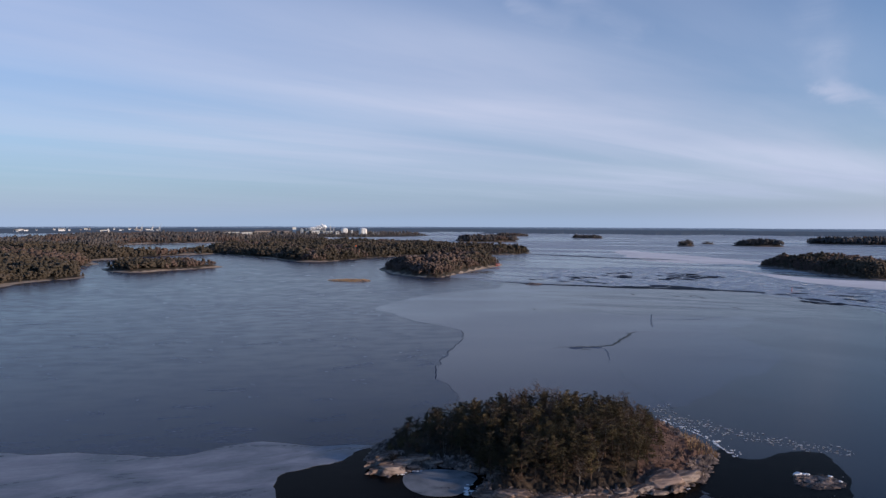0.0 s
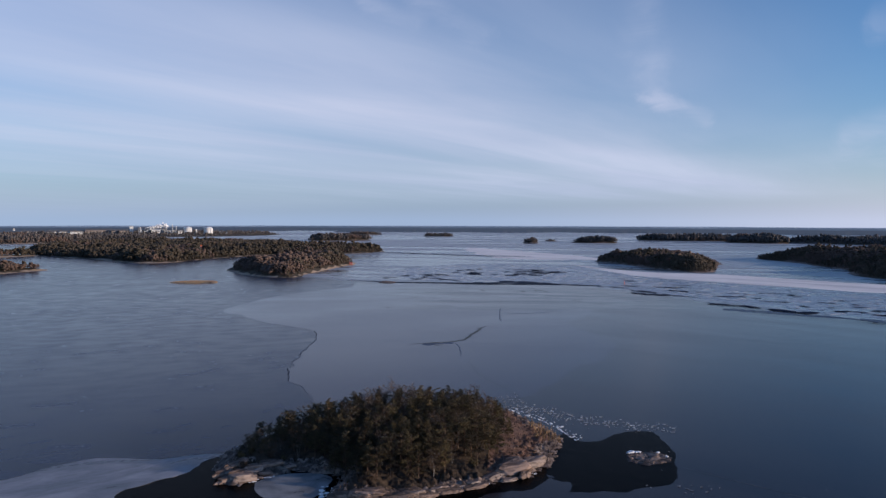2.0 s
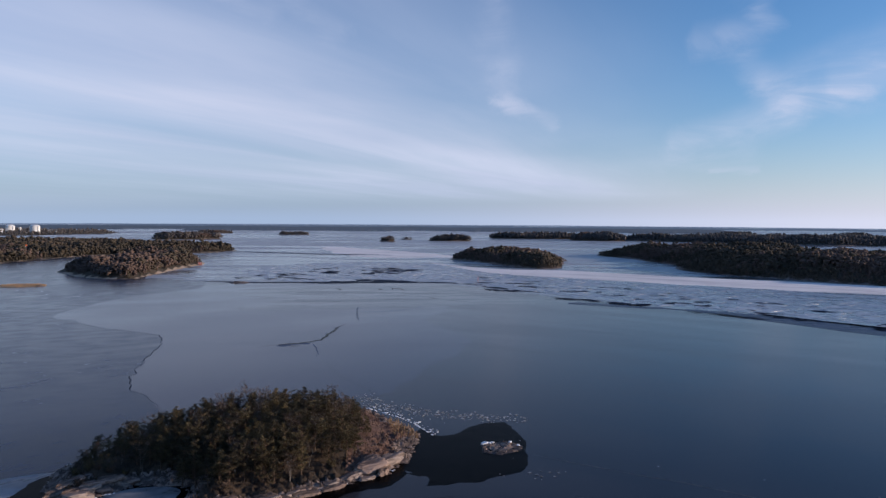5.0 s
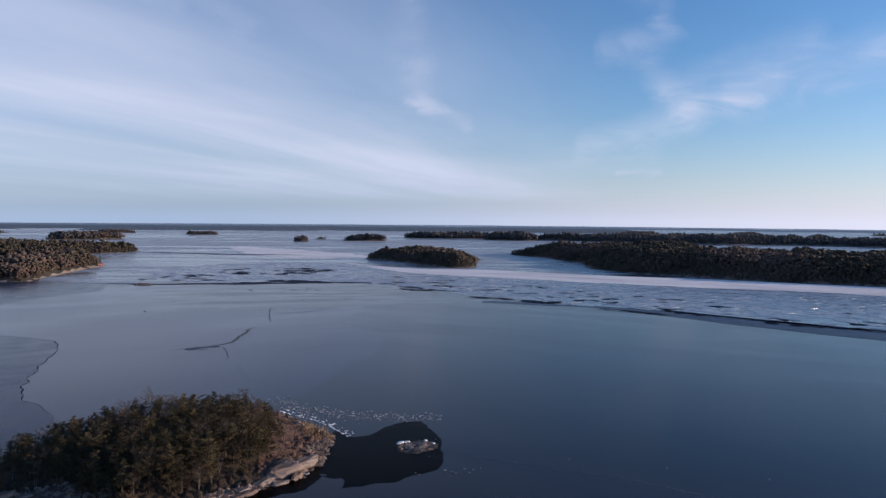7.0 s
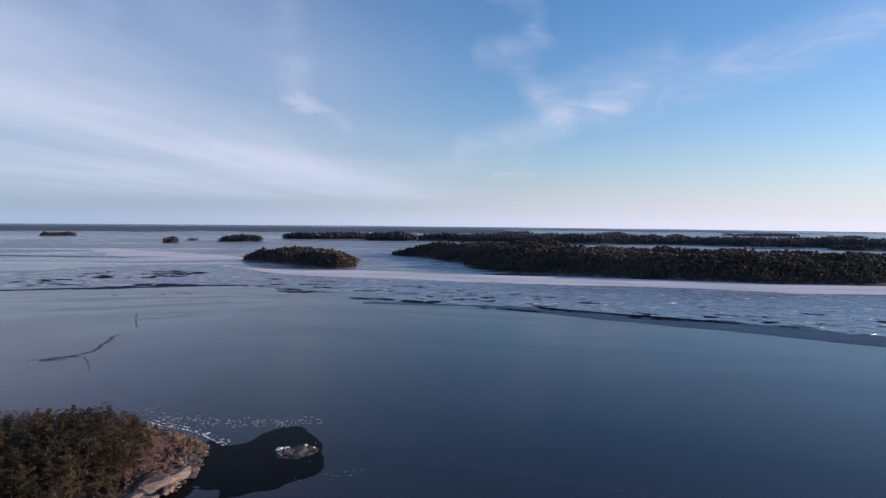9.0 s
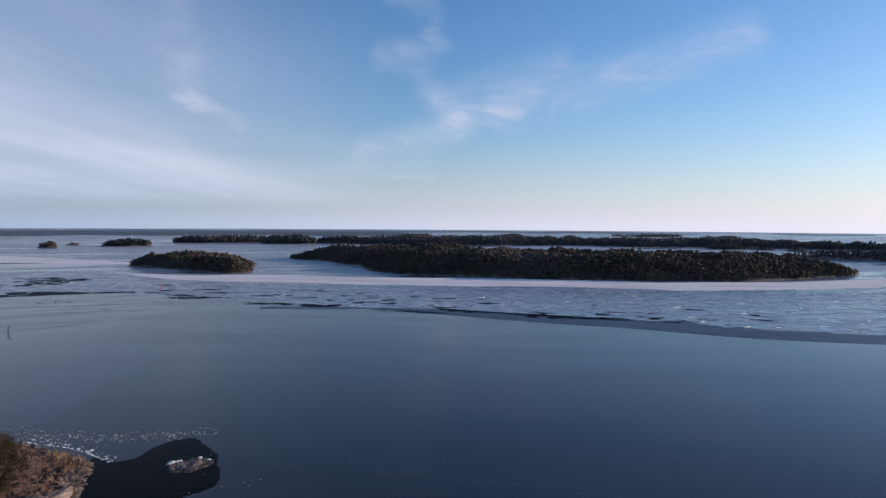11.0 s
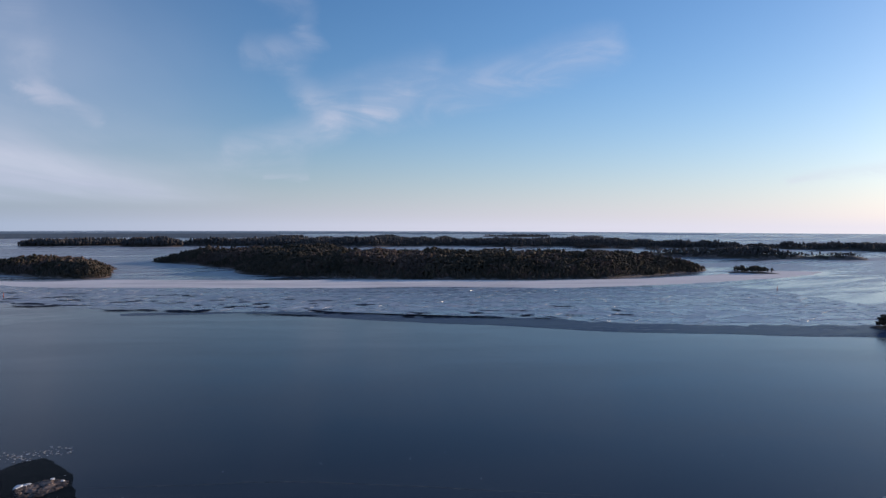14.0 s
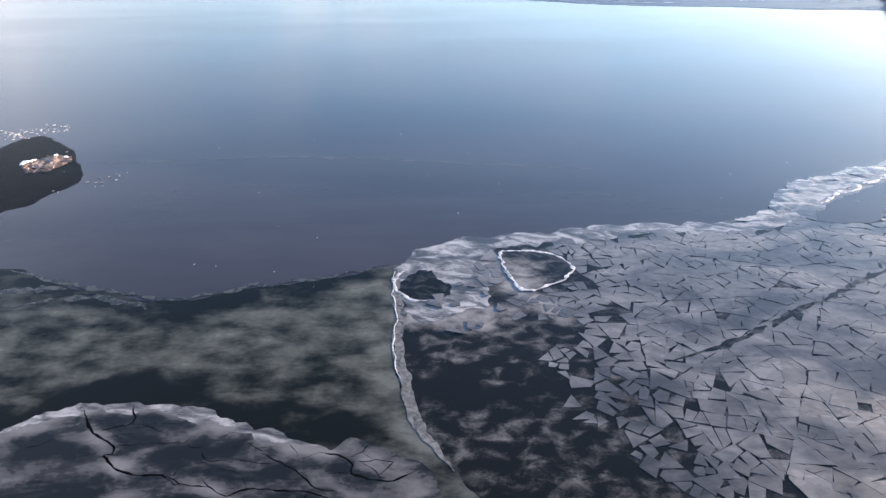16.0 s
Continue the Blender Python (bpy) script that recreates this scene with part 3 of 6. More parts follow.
def scatter(line, spacing, inset, seed, keep=None):
    r = np.random.RandomState(seed)
    lo, hi = line.min(0), line.max(0)
    gx, gy = np.meshgrid(np.arange(lo[0], hi[0], spacing), np.arange(lo[1], hi[1], spacing * 0.87))
    gx = gx + (np.arange(gx.shape[0]) % 2)[:, None] * spacing * 0.5
    p = np.stack([gx.ravel(), gy.ravel()], 1) + (r.rand(gx.size, 2) - 0.5) * spacing * 0.85
    d = inside_depth(line, p)
    ok = d > inset + (r.rand(len(p)) - 0.5) * inset
    if keep is not None:
        ok &= keep(p, r)
    return p[ok], d[ok], r


ICO_V = np.array([(0, 0, 1)] + [(0.894 * math.cos(i * 1.2566), 0.894 * math.sin(i * 1.2566), 0.447) for i in range(5)]
                 + [(0.894 * math.cos((i + 0.5) * 1.2566), 0.894 * math.sin((i + 0.5) * 1.2566), -0.447) for i in range(5)] + [(0, 0, -1)])
ICO_F = [(0, 1 + i, 1 + (i + 1) % 5) for i in range(5)] + [(1 + i, 6 + i, 1 + (i + 1) % 5) for i in range(5)] \
    + [(1 + (i + 1) % 5, 6 + i, 6 + (i + 1) % 5) for i in range(5)] + [(11, 6 + (i + 1) % 5, 6 + i) for i in range(5)]


def far_tree(seed, clumps, slim, pointed):
    """A tree of unit height for woods far off: a stem and a few uneven clumps."""
    r = np.random.RandomState(seed)
    V = [(0.015 * math.cos(a), 0.015 * math.sin(a), 0) for a in (0, 2.1, 4.2)] + [(0, 0, 0.8)]
    F = [(0, 1, 3), (1, 2, 3), (2, 0, 3)]
    V = np.array(V)
    for c in range(clumps):
        h = 0.22 + 0.70 * (c + 0.5) / clumps + 0.05 * r.randn()
        wide = slim * ((1.22 - h) * 1.35 if pointed else (1 - abs(h - 0.6) * 1.2)) * (0.8 + 0.5 * r.rand())
        off = (r.rand(2) - 0.5) * slim * (0.5 if pointed else 1.3)
        b = ICO_V * (0.55 + 0.75 * r.rand(12, 1)) * np.array([wide, wide, 0.62 / clumps + 0.05]) + np.array([off[0], off[1], h])
        F += [tuple(q + len(V) for q in f) for f in ICO_F]
        V = np.vstack([V, b])
    return V, np.array(F)


FAR = {
    "mid": [far_tree(11 + k, 6, 0.27, k % 4 == 0) for k in range(10)],
    "bare": [far_tree(31 + k, 5, 0.26, False) for k in range(5)],
    "far": [far_tree(51 + k, 2, 0.30, False) for k in range(4)],
}


def woods(name, land, p, d, r, tall, kinds, mat, seed, label, edge=0.0):
    """A wood of many trees, in one piece, on a land."""
    if not len(p):
        return
    z = np.maximum(land.height(p, d), 0) - 0.2
    stand = waves(seed + 3)(p[:, 0], p[:, 1], 28)
    n = len(p)
    grow = np.minimum(1.0, 0.36 + d / edge * 0.64) if edge else 1.0
    h = tall * (0.62 + 0.50 * r.rand(n)) * (1 + 0.34 * stand) * grow
    turn, wd, pick = r.rand(n) * 6.283, 0.88 + 0.5 * r.rand(n), r.randint(len(FAR[kinds]), size=n)
    VV, FF, n0 = [], [], 0
    for k, (V, F) in enumerate(FAR[kinds]):
        on = pick == k
        if not on.any():
            continue
        c, s = (np.cos(turn) * h * wd)[on, None], (np.sin(turn) * h * wd)[on, None]
        m = int(on.sum())
        VV.append(np.stack([V[:, 0] * c - V[:, 1] * s + p[on, 0, None], V[:, 0] * s + V[:, 1] * c + p[on, 1, None], V[:, 2] * h[on, None] + z[on, None]], 2).reshape(-1, 3))
        FF.append((F[None] + (n0 + np.arange(m) * len(V))[:, None, None]).reshape(-1, 3))
        n0 += m * len(V)
    me = mesh_of(name, np.vstack(VV), np.vstack(FF), [mat])
    return tagged(new(name, me), label, "forest", kind="stuff")


# ---------------------------------------------------------------- the ice
R_OUT = 4990.0
ring_v, ring_f = [(0, 0, 0)], []
radii = (60, 130, 260, 520, 1000, 2000, 3500, R_OUT)
for rr in radii:
    ring_v += [(rr * math.cos(k * math.pi / 48), rr * math.sin(k * math.pi / 48), 0) for k in range(96)]
for k in range(96):
    ring_f.append((0, 1 + k, 1 + (k + 1) % 96))
    for q in range(len(radii) - 1):
        a, b = 1 + q * 96, 1 + (q + 1) * 96
        ring_f.append((a + k, b + k, b + (k + 1) % 96, a + (k + 1) % 96))
tagged(new("frozen_sea", mesh_of("frozen_sea", ring_v, ring_f, ["clear_ice"])), "smooth dark clear ice over the sea, out to the horizon", "ice", kind="structure")

edge_a = outline([(-30, 170), (-36, 180), (-44, 197), (-47, 229), (-48, 258), (-56, 282), (-75, 297), (-95, 322), (-107, 341), (-106, 372), (-91, 416), (-61, 461)], False, 4, 1.6, 9, 4)
left_ice = np.vstack([edge_a, [(-70, 700), (-120, 900), (-500, 900), (-900, 700), (-700, 300), (-300, 112)],
                      outline([(-130, 112), (-111.5, 111.6), (-103.6, 111.4), (-96.6, 114.9), (-84.5, 115.3), (-75.3, 117.7), (-70.7, 124.2), (-64.5, 128.9), (-55.6, 128.3), (-46.9, 130.6), (-40.7, 131.6)], False, 2.5, 0.5, 5, 5), [(-38, 145)]])
sheet("matt_ice", left_ice, 0.02, 0.1, "matt_ice", "matt blue-grey ice with faint frost streaks")
pale = np.vstack([edge_a + np.array([0.0, 0.0]), outline([(-40, 492), (20, 478), (60, 420), (78, 352), (55, 300), (62, 250), (40, 205), (18, 176), (-5, 170)], False, 5, 2, 14, 6)])
sheet("pale_ice", pale, 0.012, 0.1, "pale_ice", "even pale grey new ice beside the matt ice")
pack = np.vstack([outline([(-112, 542), (-66, 507), (-20, 498), (40, 492), (90, 478), (125, 420), (150, 372), (188, 310), (212, 291), (229, 253), (252, 228), (275, 195), (287, 158), (314, 120), (341, 91), (420, 20)], False, 4, 2.4, 8, 9),
                  [(900, -200), (1500, 0), (1500, 400), (700, 300), (400, 500), (300, 640), (180, 760), (40, 940), (-130, 940), (-130, 700)]])
sheet("mid_ice", pack, 0.05, 0.15, "mid_ice", "bluish ice with thin snow before the pack ice")
ff = [(-85, 900), (20, 875), (120, 800), (165, 690), (260, 610), (340, 500), (480, 330), (640, 215), (800, 120), (1200, -150), (3000, -2000), (4700, 0), (4200, 2300), (3000, 3700), (1500, 4650), (0, 4900), (-1500, 4650), (-3000, 3800), (-2600, 2200), (-1300, 1300), (-300, 1100)]
sheet("far_ice", outline(ff, True, 30, 6, 120, 10), 0.07, 0.1, "far_ice", "far ice dusted with snow")
lead = np.vstack([outline([(140, 346), (165, 328), (190, 309), (209, 264), (227, 224), (246, 189), (265, 146), (296, 102), (309, 82), (360, 20)], False, 4, 0.8, 16, 12),
                  outline([(425, 18), (343, 91), (316, 120), (289, 158), (277, 195), (254, 228), (234, 256), (219, 292), (200, 310), (163, 340), (143, 352)], False, 2.5, 4.2, 5, 9)])
sheet("refrozen_lead", lead, 0.06, 0.1, "lead_grey", "dark refrozen lead along the edge of the pack ice")
strip = np.vstack([outline([(128, 703), (170, 605), (233, 570), (287, 506), (359, 445), (449, 352), (534, 285), (620, 255), (740, 235)], False, 6, 2, 25, 13),
                   outline([(760, 190), (686, 188), (600, 205), (510, 232), (427, 275), (361, 350), (311, 388), (252, 446), (201, 499), (156, 559), (129, 690)], False, 6, 3, 25, 14)])
sheet("snow_strip", strip, 0.10, 0.15, "snow_ice", "long strip of drifted snow along the island shore", "snow")
patch = outline([(37, 1094), (75, 1060), (115, 995), (166, 867), (185, 790), (130, 775), (89, 785), (60, 840), (45, 898)], True, 10, 9, 30, 15)
sheet("snow_patch", patch, 0.11, 0.15, "snow_ice", "broad patch of drifted snow on the ice", "snow")


def ribbon(name, points, width, mat, label, z=0.0, height=0.0, rough=0.6, wob=1.0, size=8.0, seed=1, step=3.0, category="ice", parent=None, kind="structure", straight=False):
    line = outline(points, False, step, wob, size, seed)
    if straight:
        q = np.array(points, float)
        far_along = np.append(0, np.cumsum(np.hypot(*np.diff(q, axis=0).T)))
        t = np.linspace(0, far_along[-1], max(4, int(far_along[-1] / step)))
        line = np.stack([np.interp(t, far_along, q[:, 0]), np.interp(t, far_along, q[:, 1])], 1) + np.random.RandomState(seed).randn(len(t), 2) * wob * 0.5
    me = ribbon_mesh(name, line, width, z, mat, height, rough, seed)
    ob = part(name, me, parent)
    return ob if parent is not None else tagged(ob, label, category, kind=kind)


dark_crack = "dark open crack in the smooth ice"
ribbon("ice_crack", [(-13, 247), (-6, 250.5), (-1, 252), (4, 254), (8, 259), (12, 272), (16, 286), (18.5, 293)], 1.3, "water", dark_crack, 0.03, 0, 0.8, 0.7, 3, 21, 0.8, "crack")
ribbon("ice_crack", [(-8, 247.4), (-4, 249.6), (0, 250.4), (4, 252.2)], 2.6, "lead_grey", "dark wet patch round the crack", 0.026, 0, 0.9, 0.7, 3, 27, 0.7, "crack")
ribbon("ice_crack", [(-3.6, 246.6), (-1.6, 247.0), (0.4, 247.6)], 1.2, "water", "open hole in the ice", 0.034, 0, 0.6, 0.3, 2, 28, 0.4, "crack")
ribbon("ice_crack", [(4.6, 251), (6.0, 240), (6.2, 226)], 0.3, "lead_grey", dark_crack, 0.03, 0, 0.9, 0.5, 3, 22, 1.0, "crack")
ribbon("ice_crack", [(8.6, 219), (10, 204), (13, 193), (16, 185), (20, 172)], 0.30, "grey_ice", "faint healed crack in the smooth ice", 0.03, 0, 0.8, 0.5, 5, 29, 1.5, "crack")
ribbon("ice_crack", [(30, 352), (27, 332), (26, 316), (26, 302)], 0.42, "lead_grey", dark_crack, 0.045, 0, 0.9, 0.8, 6, 23, 1.5, "crack")
ribbon("ice_crack", [(27, 333), (38, 331), (50, 336), (62, 348)], 0.6, "lead_grey", dark_crack, 0.046, 0, 0.9, 0.8, 8, 30, 2, "crack")
ribbon("ice_crack", [(2, 440), (-3, 434), (-13, 422), (-18, 393)], 1.8, "grey_ice", "faint grey crack in the smooth ice", 0.047, 0, 0.9, 1.2, 8, 31, 2, "crack")
ribbon("ice_crack", [(-28, 168), (-36, 180), (-44, 197), (-47, 229), (-48, 258), (-56, 282), (-75, 297), (-95, 322), (-107, 341)], 0.24, "gap_water", "dark seam between the matt and the pale ice", 0.034, 0, 0.9, 1.6, 9, 4, 1.5, "crack")
ribbon("open_lead", [(-72, 513), (-38, 497), (-6, 492), (20, 484), (55, 484), (90, 478), (110, 470), (128, 432), (149, 395)], 7.0, "lead_ice", "long dark lead between ice fields", 0.115, 0, 0.5, 3, 25, 24, 4, "crack")
ribbon("open_lead", [(12, 482), (32, 493), (50, 500), (68, 488), (80, 478)], 17.0, "lead_ice", "wide dark pool in the lead", 0.12, 0, 0.3, 2, 20, 25, 4, "crack")
ribbon("open_lead", [(-85, 952), (-42, 918), (16, 874), (57, 856), (110, 840)], 13.0, "lead_ice", "dark lead running out from the headland", 0.12, 0, 0.4, 4, 40, 26, 8, "crack")
rr = np.random.RandomState(6)
for k in range(26):
    c = np.array((10 + 115 * rr.rand(), 352 + 110 * rr.rand()))
    ln = 30 + 45 * rr.rand()
    t = np.array((1.0, 0.10 - 0.35 * (c[0] - 20) / 100))
    ribbon("grey_ice", [c - t * ln, c - t * ln * 0.3 + rr.randn(2) * 3, c + t * ln * 0.4 + rr.randn(2) * 3, c + t * ln], 5.0 + 8.0 * rr.rand(), "grey_ice", "grey windblown streak on the ice", 0.016 + 0.001 * k, 0, 0.9, 2.5, 12, 700 + k, 3)
rr = np.random.RandomState(5)
for k in range(70):
    a = radians(-15 - 47 * rr.rand())
    near = np.interp(-math.degrees(a), [0, 15, 24, 30, 36, 45, 64], [505, 480, 420, 388, 358, 326, 330])
    dist = near + 6 + 62 * rr.rand() ** 1.6
    c = np.array((-math.sin(a) * dist, math.cos(a) * dist))
    t = np.array((math.cos(a + 0.2 * rr.randn()), math.sin(a + 0.2 * rr.randn())))
    ln = 1.6 + 7.5 * rr.rand() ** 2
    ribbon("ice_gap", [c - t * ln, c - t * ln * 0.3 + rr.randn(2) * 0.8, c + t * ln * 0.4 + rr.randn(2) * 0.8, c + t * ln], 1.2 + 2.6 * rr.rand(), "gap_water", "dark gap between pale ice floes", 0.235 + 0.0005 * k, 0, 0.9, 1.2, 4, 100 + k, 1.0, "crack")
for k in range(44):
    c = np.array((8 + 92 * rr.rand(), 0.0))
    c[1] = 566 + 75 * rr.rand() - 0.25 * c[0]
    if k > 30:
        c = np.array((-44 + 50 * rr.rand(), 512 + 55 * rr.rand()))
    ln = 2.5 + 8.5 * rr.rand() ** 1.5
    t = np.array((1.0, 0.5 * rr.randn()))
    ribbon("ice_gap", [c - t * ln, c - t * ln * 0.4 + (0, 3 * rr.randn()), c + t * ln * 0.2 + (0, 3 * rr.randn()), c + t * ln], (2.0 if k > 30 else 3.0) + 3.0 * rr.rand(), "gap_water", "dark gap between pale ice floes", 0.31 + 0.0008 * k, 0, 0.9, 0.8, 4, 240 + k, 1.5, "crack", straight=True)
for k, (pts, wd) in enumerate([                               ([(117, 428), (126, 417), (135, 413)], 4.5), ([(144, 372), (153, 364), (162, 353)], 3.6),
                               ([(164, 349), (173, 337), (183, 337)], 6), ([(160, 410), (168, 406), (176, 404)], 4), ([(185, 310), (194, 299), (203, 285), (210, 275)], 2.5)]):
    ribbon("ice_gap", pts, wd, "gap_water", "dark gap between pale ice floes", 0.275 + 0.001 * k, 0, 0.7, 1.6, 6, 180 + k, 1.2, "crack")


# ---------------------------------------------------------------- far shores and islands
def circle_line(cx, cy, long, deep, turn, seed, rough=0.18, n=26):
    r = np.random.RandomState(seed)
    a = np.linspace(0, 6.283, n, endpoint=False)
    k = 1 + rough * (np.sin(2 * a + r.rand() * 6) + 0.7 * np.sin(3 * a + r.rand() * 6) + 0.5 * np.sin(5 * a + r.rand() * 6))
    x, y = np.cos(a) * long * k, np.sin(a) * deep * k
    t = radians(turn)
    return outline(np.stack([cx + x * math.cos(t) - y * math.sin(t), cy + x * math.sin(t) + y * math.cos(t)], 1), True, None)


def polar(az, dist):
    """A plan place from degrees to the left of +y and metres."""
    return np.array((-math.sin(radians(az)) * dist, math.cos(radians(az)) * dist))


def wooded(line, hill, slope, tall, spacing, kinds, seed, label, cell=6.0, inset=4.0, brown=0.0, shore="beach", band=3.0, edge=0.0, name="wooded_island", floor_mat="forest_floor", leaf="woods", twig="brown_woods"):
    land = Land(line, hill, slope, min(0.12 * hill + 0.15, 1.2), max(18.0, slope * 0.5), seed)
    land.build(name, cell, shore, floor_mat, band, label)
    stand = waves(seed + 20)

    p, d, r = scatter(land.line, spacing, inset, seed + 1)
    bare = (stand(p[:, 0], p[:, 1], 70) * 0.6 + 0.5 + (r.rand(len(p)) - 0.5) * 0.5) < brown
    woods("pine_forest", land, p[~bare], d[~bare], r, tall, kinds, leaf, seed + 1, "dark green pine wood covering the island", edge)
    woods("bare_forest", land, p[bare], d[bare], r, tall * 0.88, "bare" if kinds == "mid" else kinds, twig, seed + 2, "leafless reddish-brown wood among the pines", edge)
    return land


wooded(outline([(368, 818), (372, 720), (362, 640), (340, 560), (338, 528), (356, 484), (395, 415), (440, 362), (500, 312), (560, 290), (613, 284), (689, 280),
                (720, 300), (690, 360), (640, 430), (580, 520), (530, 640), (500, 740), (430, 830)], True, 12, 5, 40, 61),
       12.0, 75, 7.6, 3.2, "mid", 61, "long low island with dark pine forest", 6.0, 2.0, 0.38, "shore_rock", 2.5, 46, twig="brown_woods")
wooded(circle_line(505, 660, 56, 42, 30, 62), 17, 48, 8.0, 3.6, "mid", 62, "wooded hump of the long island", 6.0, 3)
wooded(outline([(166, 746), (180, 712), (194, 645), (214, 594), (240, 610), (270, 680), (284, 722), (240, 775), (190, 778)], True, 6, 2.5, 22, 63),
       6.0, 30, 7.6, 3.0, "mid", 63, "small island with dark pines and a snowy shore", 4.0, 2.0, 0.40, "shore_rock", 2.5, 26)
wooded(outline([(-172, 580), (-150, 548), (-136, 538), (-113, 539), (-106, 604), (-90, 690), (-104, 735), (-160, 700), (-190, 620)], True, 6, 2.5, 22, 64),
       5.5, 30, 8.0, 3.0, "mid", 64, "wooded cape island with pale shore rocks and bare trees", 3.0, 5.0, 0.55, "beach", 2.6, 18)
wooded(outline([(-500, 846), (-472, 828), (-440, 802), (-409, 783), (-350, 735), (-302, 698), (-274, 728), (-254, 800), (-220, 866), (-154, 886), (-85, 950), (-96, 1010), (-200, 1090), (-300, 1180), (-400, 1190), (-560, 1120), (-590, 985), (-545, 905)], True, 12, 5, 45, 65),
       5.0, 90, 8.0, 4.2, "mid", 65, "broad wooded peninsula with pine forest", 8.0, 4, 0.22, "beach", 2.5, 14)
wooded(outline([(-349, 283), (-378, 356), (-388, 392), (-390, 422), (-380, 444), (-382, 470), (-406, 493), (-444, 530), (-458, 556), (-474, 585), (-508, 625), (-534, 660), (-524, 707), (-520, 770), (-504, 809), (-486, 835),
                (-512, 858), (-590, 792), (-731, 880), (-930, 890), (-1060, 760), (-900, 400), (-600, 230)], True, 12, 5, 42, 66),
       5.0, 100, 8.5, 4.6, "mid", 66, "wooded mainland shore with mixed pine and bare trees", 8.0, 6, 0.28, "beach", 7.0, 16, "wooded_shore")
wooded(outline([(-428, 540), (-400, 524), (-378, 522), (-364, 552), (-352, 580), (-348, 606), (-386, 622), (-420, 605), (-440, 575)], True, 5, 1.8, 18, 67),
       2.0, 16, 6.5, 3.4, "mid", 67, "low islet with pines and a rocky shore", 3.0, 8.0, 0.30, "beach", 4.0)
small = [  # bearing, distance, half length, half depth, hill, trees
    (-7.2, 1346, 16, 14, 3.5, 8.0), (-8.8, 1462, 12, 9, 1.5, 5.5), (-12.4, 1378, 40, 22, 4.0, 9.5), (0.3, 1863, 38, 24, 3.0, 6.5),
    (8.6, 1490, 64, 34, 4.5, 11.0), (6.5, 2060, 52, 28, 3.0, 6.0), (-19.3, 1600, 104, 40, 4.5, 11.0), (-24.6, 1500, 64, 40, 6.0, 12.5),
    (-59.2, 1400, 41, 14, 2.0, 7.0), (-61.7, 1398, 24, 10, 1.5, 4.5), (-64.1, 1362, 19, 9, 1.5, 5.0), (-72.1, 1578, 42, 14, 2.0, 7.5)]
for k, (az, dist, lg, dp, hl, tr) in enumerate(small):
    c = polar(az, dist + dp * 0.6)
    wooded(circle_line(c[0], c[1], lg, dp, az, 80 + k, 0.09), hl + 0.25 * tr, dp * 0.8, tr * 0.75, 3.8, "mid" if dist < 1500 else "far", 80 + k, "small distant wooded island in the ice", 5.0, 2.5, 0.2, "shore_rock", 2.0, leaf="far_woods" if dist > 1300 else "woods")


def strip_land(a0, a1, near, far, hill, tall, spacing, kinds, seed, label, cell, wob=0.06, floor_mat="forest_floor"):
    """A long far shore between two bearings."""
    r = np.random.RandomState(seed)
    n = max(5, int(abs(a1 - a0) / 4))
    az = np.linspace(a0, a1, n)
    mid = 0.5 * (near + far)
    shape = np.sin(np.linspace(0.12, 3.02, n)) ** 0.5
    front = [polar(a, mid + (near * (1 + wob * (r.rand() - 0.5)) - mid) * q) for a, q in zip(az, shape)]
    back = [polar(a, mid + (far * (1 + wob * (r.rand() - 0.5)) - mid) * q) for a, q in zip(az[::-1], shape[::-1])]
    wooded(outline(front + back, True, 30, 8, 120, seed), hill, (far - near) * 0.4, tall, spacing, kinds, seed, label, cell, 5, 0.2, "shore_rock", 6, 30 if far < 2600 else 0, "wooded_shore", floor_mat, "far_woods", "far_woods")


strip_land(-26.5, -70.5, 1455, 1640, 9.0, 8.5, 5.2, "far", 101, "long distant wooded island beyond the ice", 14)
strip_land(-63.3, -78.5, 1050, 1120, 7.5, 8.0, 4.4, "far", 102, "wooded island far out on the ice", 9)
strip_land(-72.5, -92.0, 1490, 1640, 6.0, 8.0, 7.0, "far", 103, "low wooded island far out on the ice", 14)
for k, (a0, a1, dist) in enumerate(((-41.2, -43.6, 2450), (-46.4, -48.2, 2300), (-50.5, -56.0, 2700), (-33.0, -36.4, 2300), (-57.5, -60.5, 2500))):
    strip_land(a0, a1, dist, dist + 130, 5.0, 6.0, 9.0, "far", 120 + k, "far wooded skerry in the ice", 16, 0.05)
strip_land(14.0, 33.0, 1820, 2450, 5.0, 7.0, 13.0, "far", 105, "wooded land round the harbour works", 24)
strip_land(21.5, 29.5, 1560, 1690, 3.5, 7.0, 7.0, "far", 112, "wooded point in the frozen inlet", 14)
wooded(outline([polar(*q) for q in ((47, 1180), (43, 1190), (40, 1210), (37.4, 1260), (36.2, 1400), (33.5, 1430), (30.5, 1440), (28, 1520), (27.5, 1800), (33, 1950), (40, 1900), (45, 1550), (48, 1350))], True, 20, 8, 70, 113),
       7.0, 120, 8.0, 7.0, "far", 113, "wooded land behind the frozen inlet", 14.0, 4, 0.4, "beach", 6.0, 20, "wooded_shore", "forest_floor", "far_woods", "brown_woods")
strip_land(46.5, 39.5, 1650, 1720, 3.0, 7.0, 6.5, "far", 114, "low wooded islet in the frozen inlet", 12)
strip_land(58.0, 48.0, 1400, 1600, 4.0, 8.0, 8.0, "far", 115, "wooded shore beyond the inlet", 16)


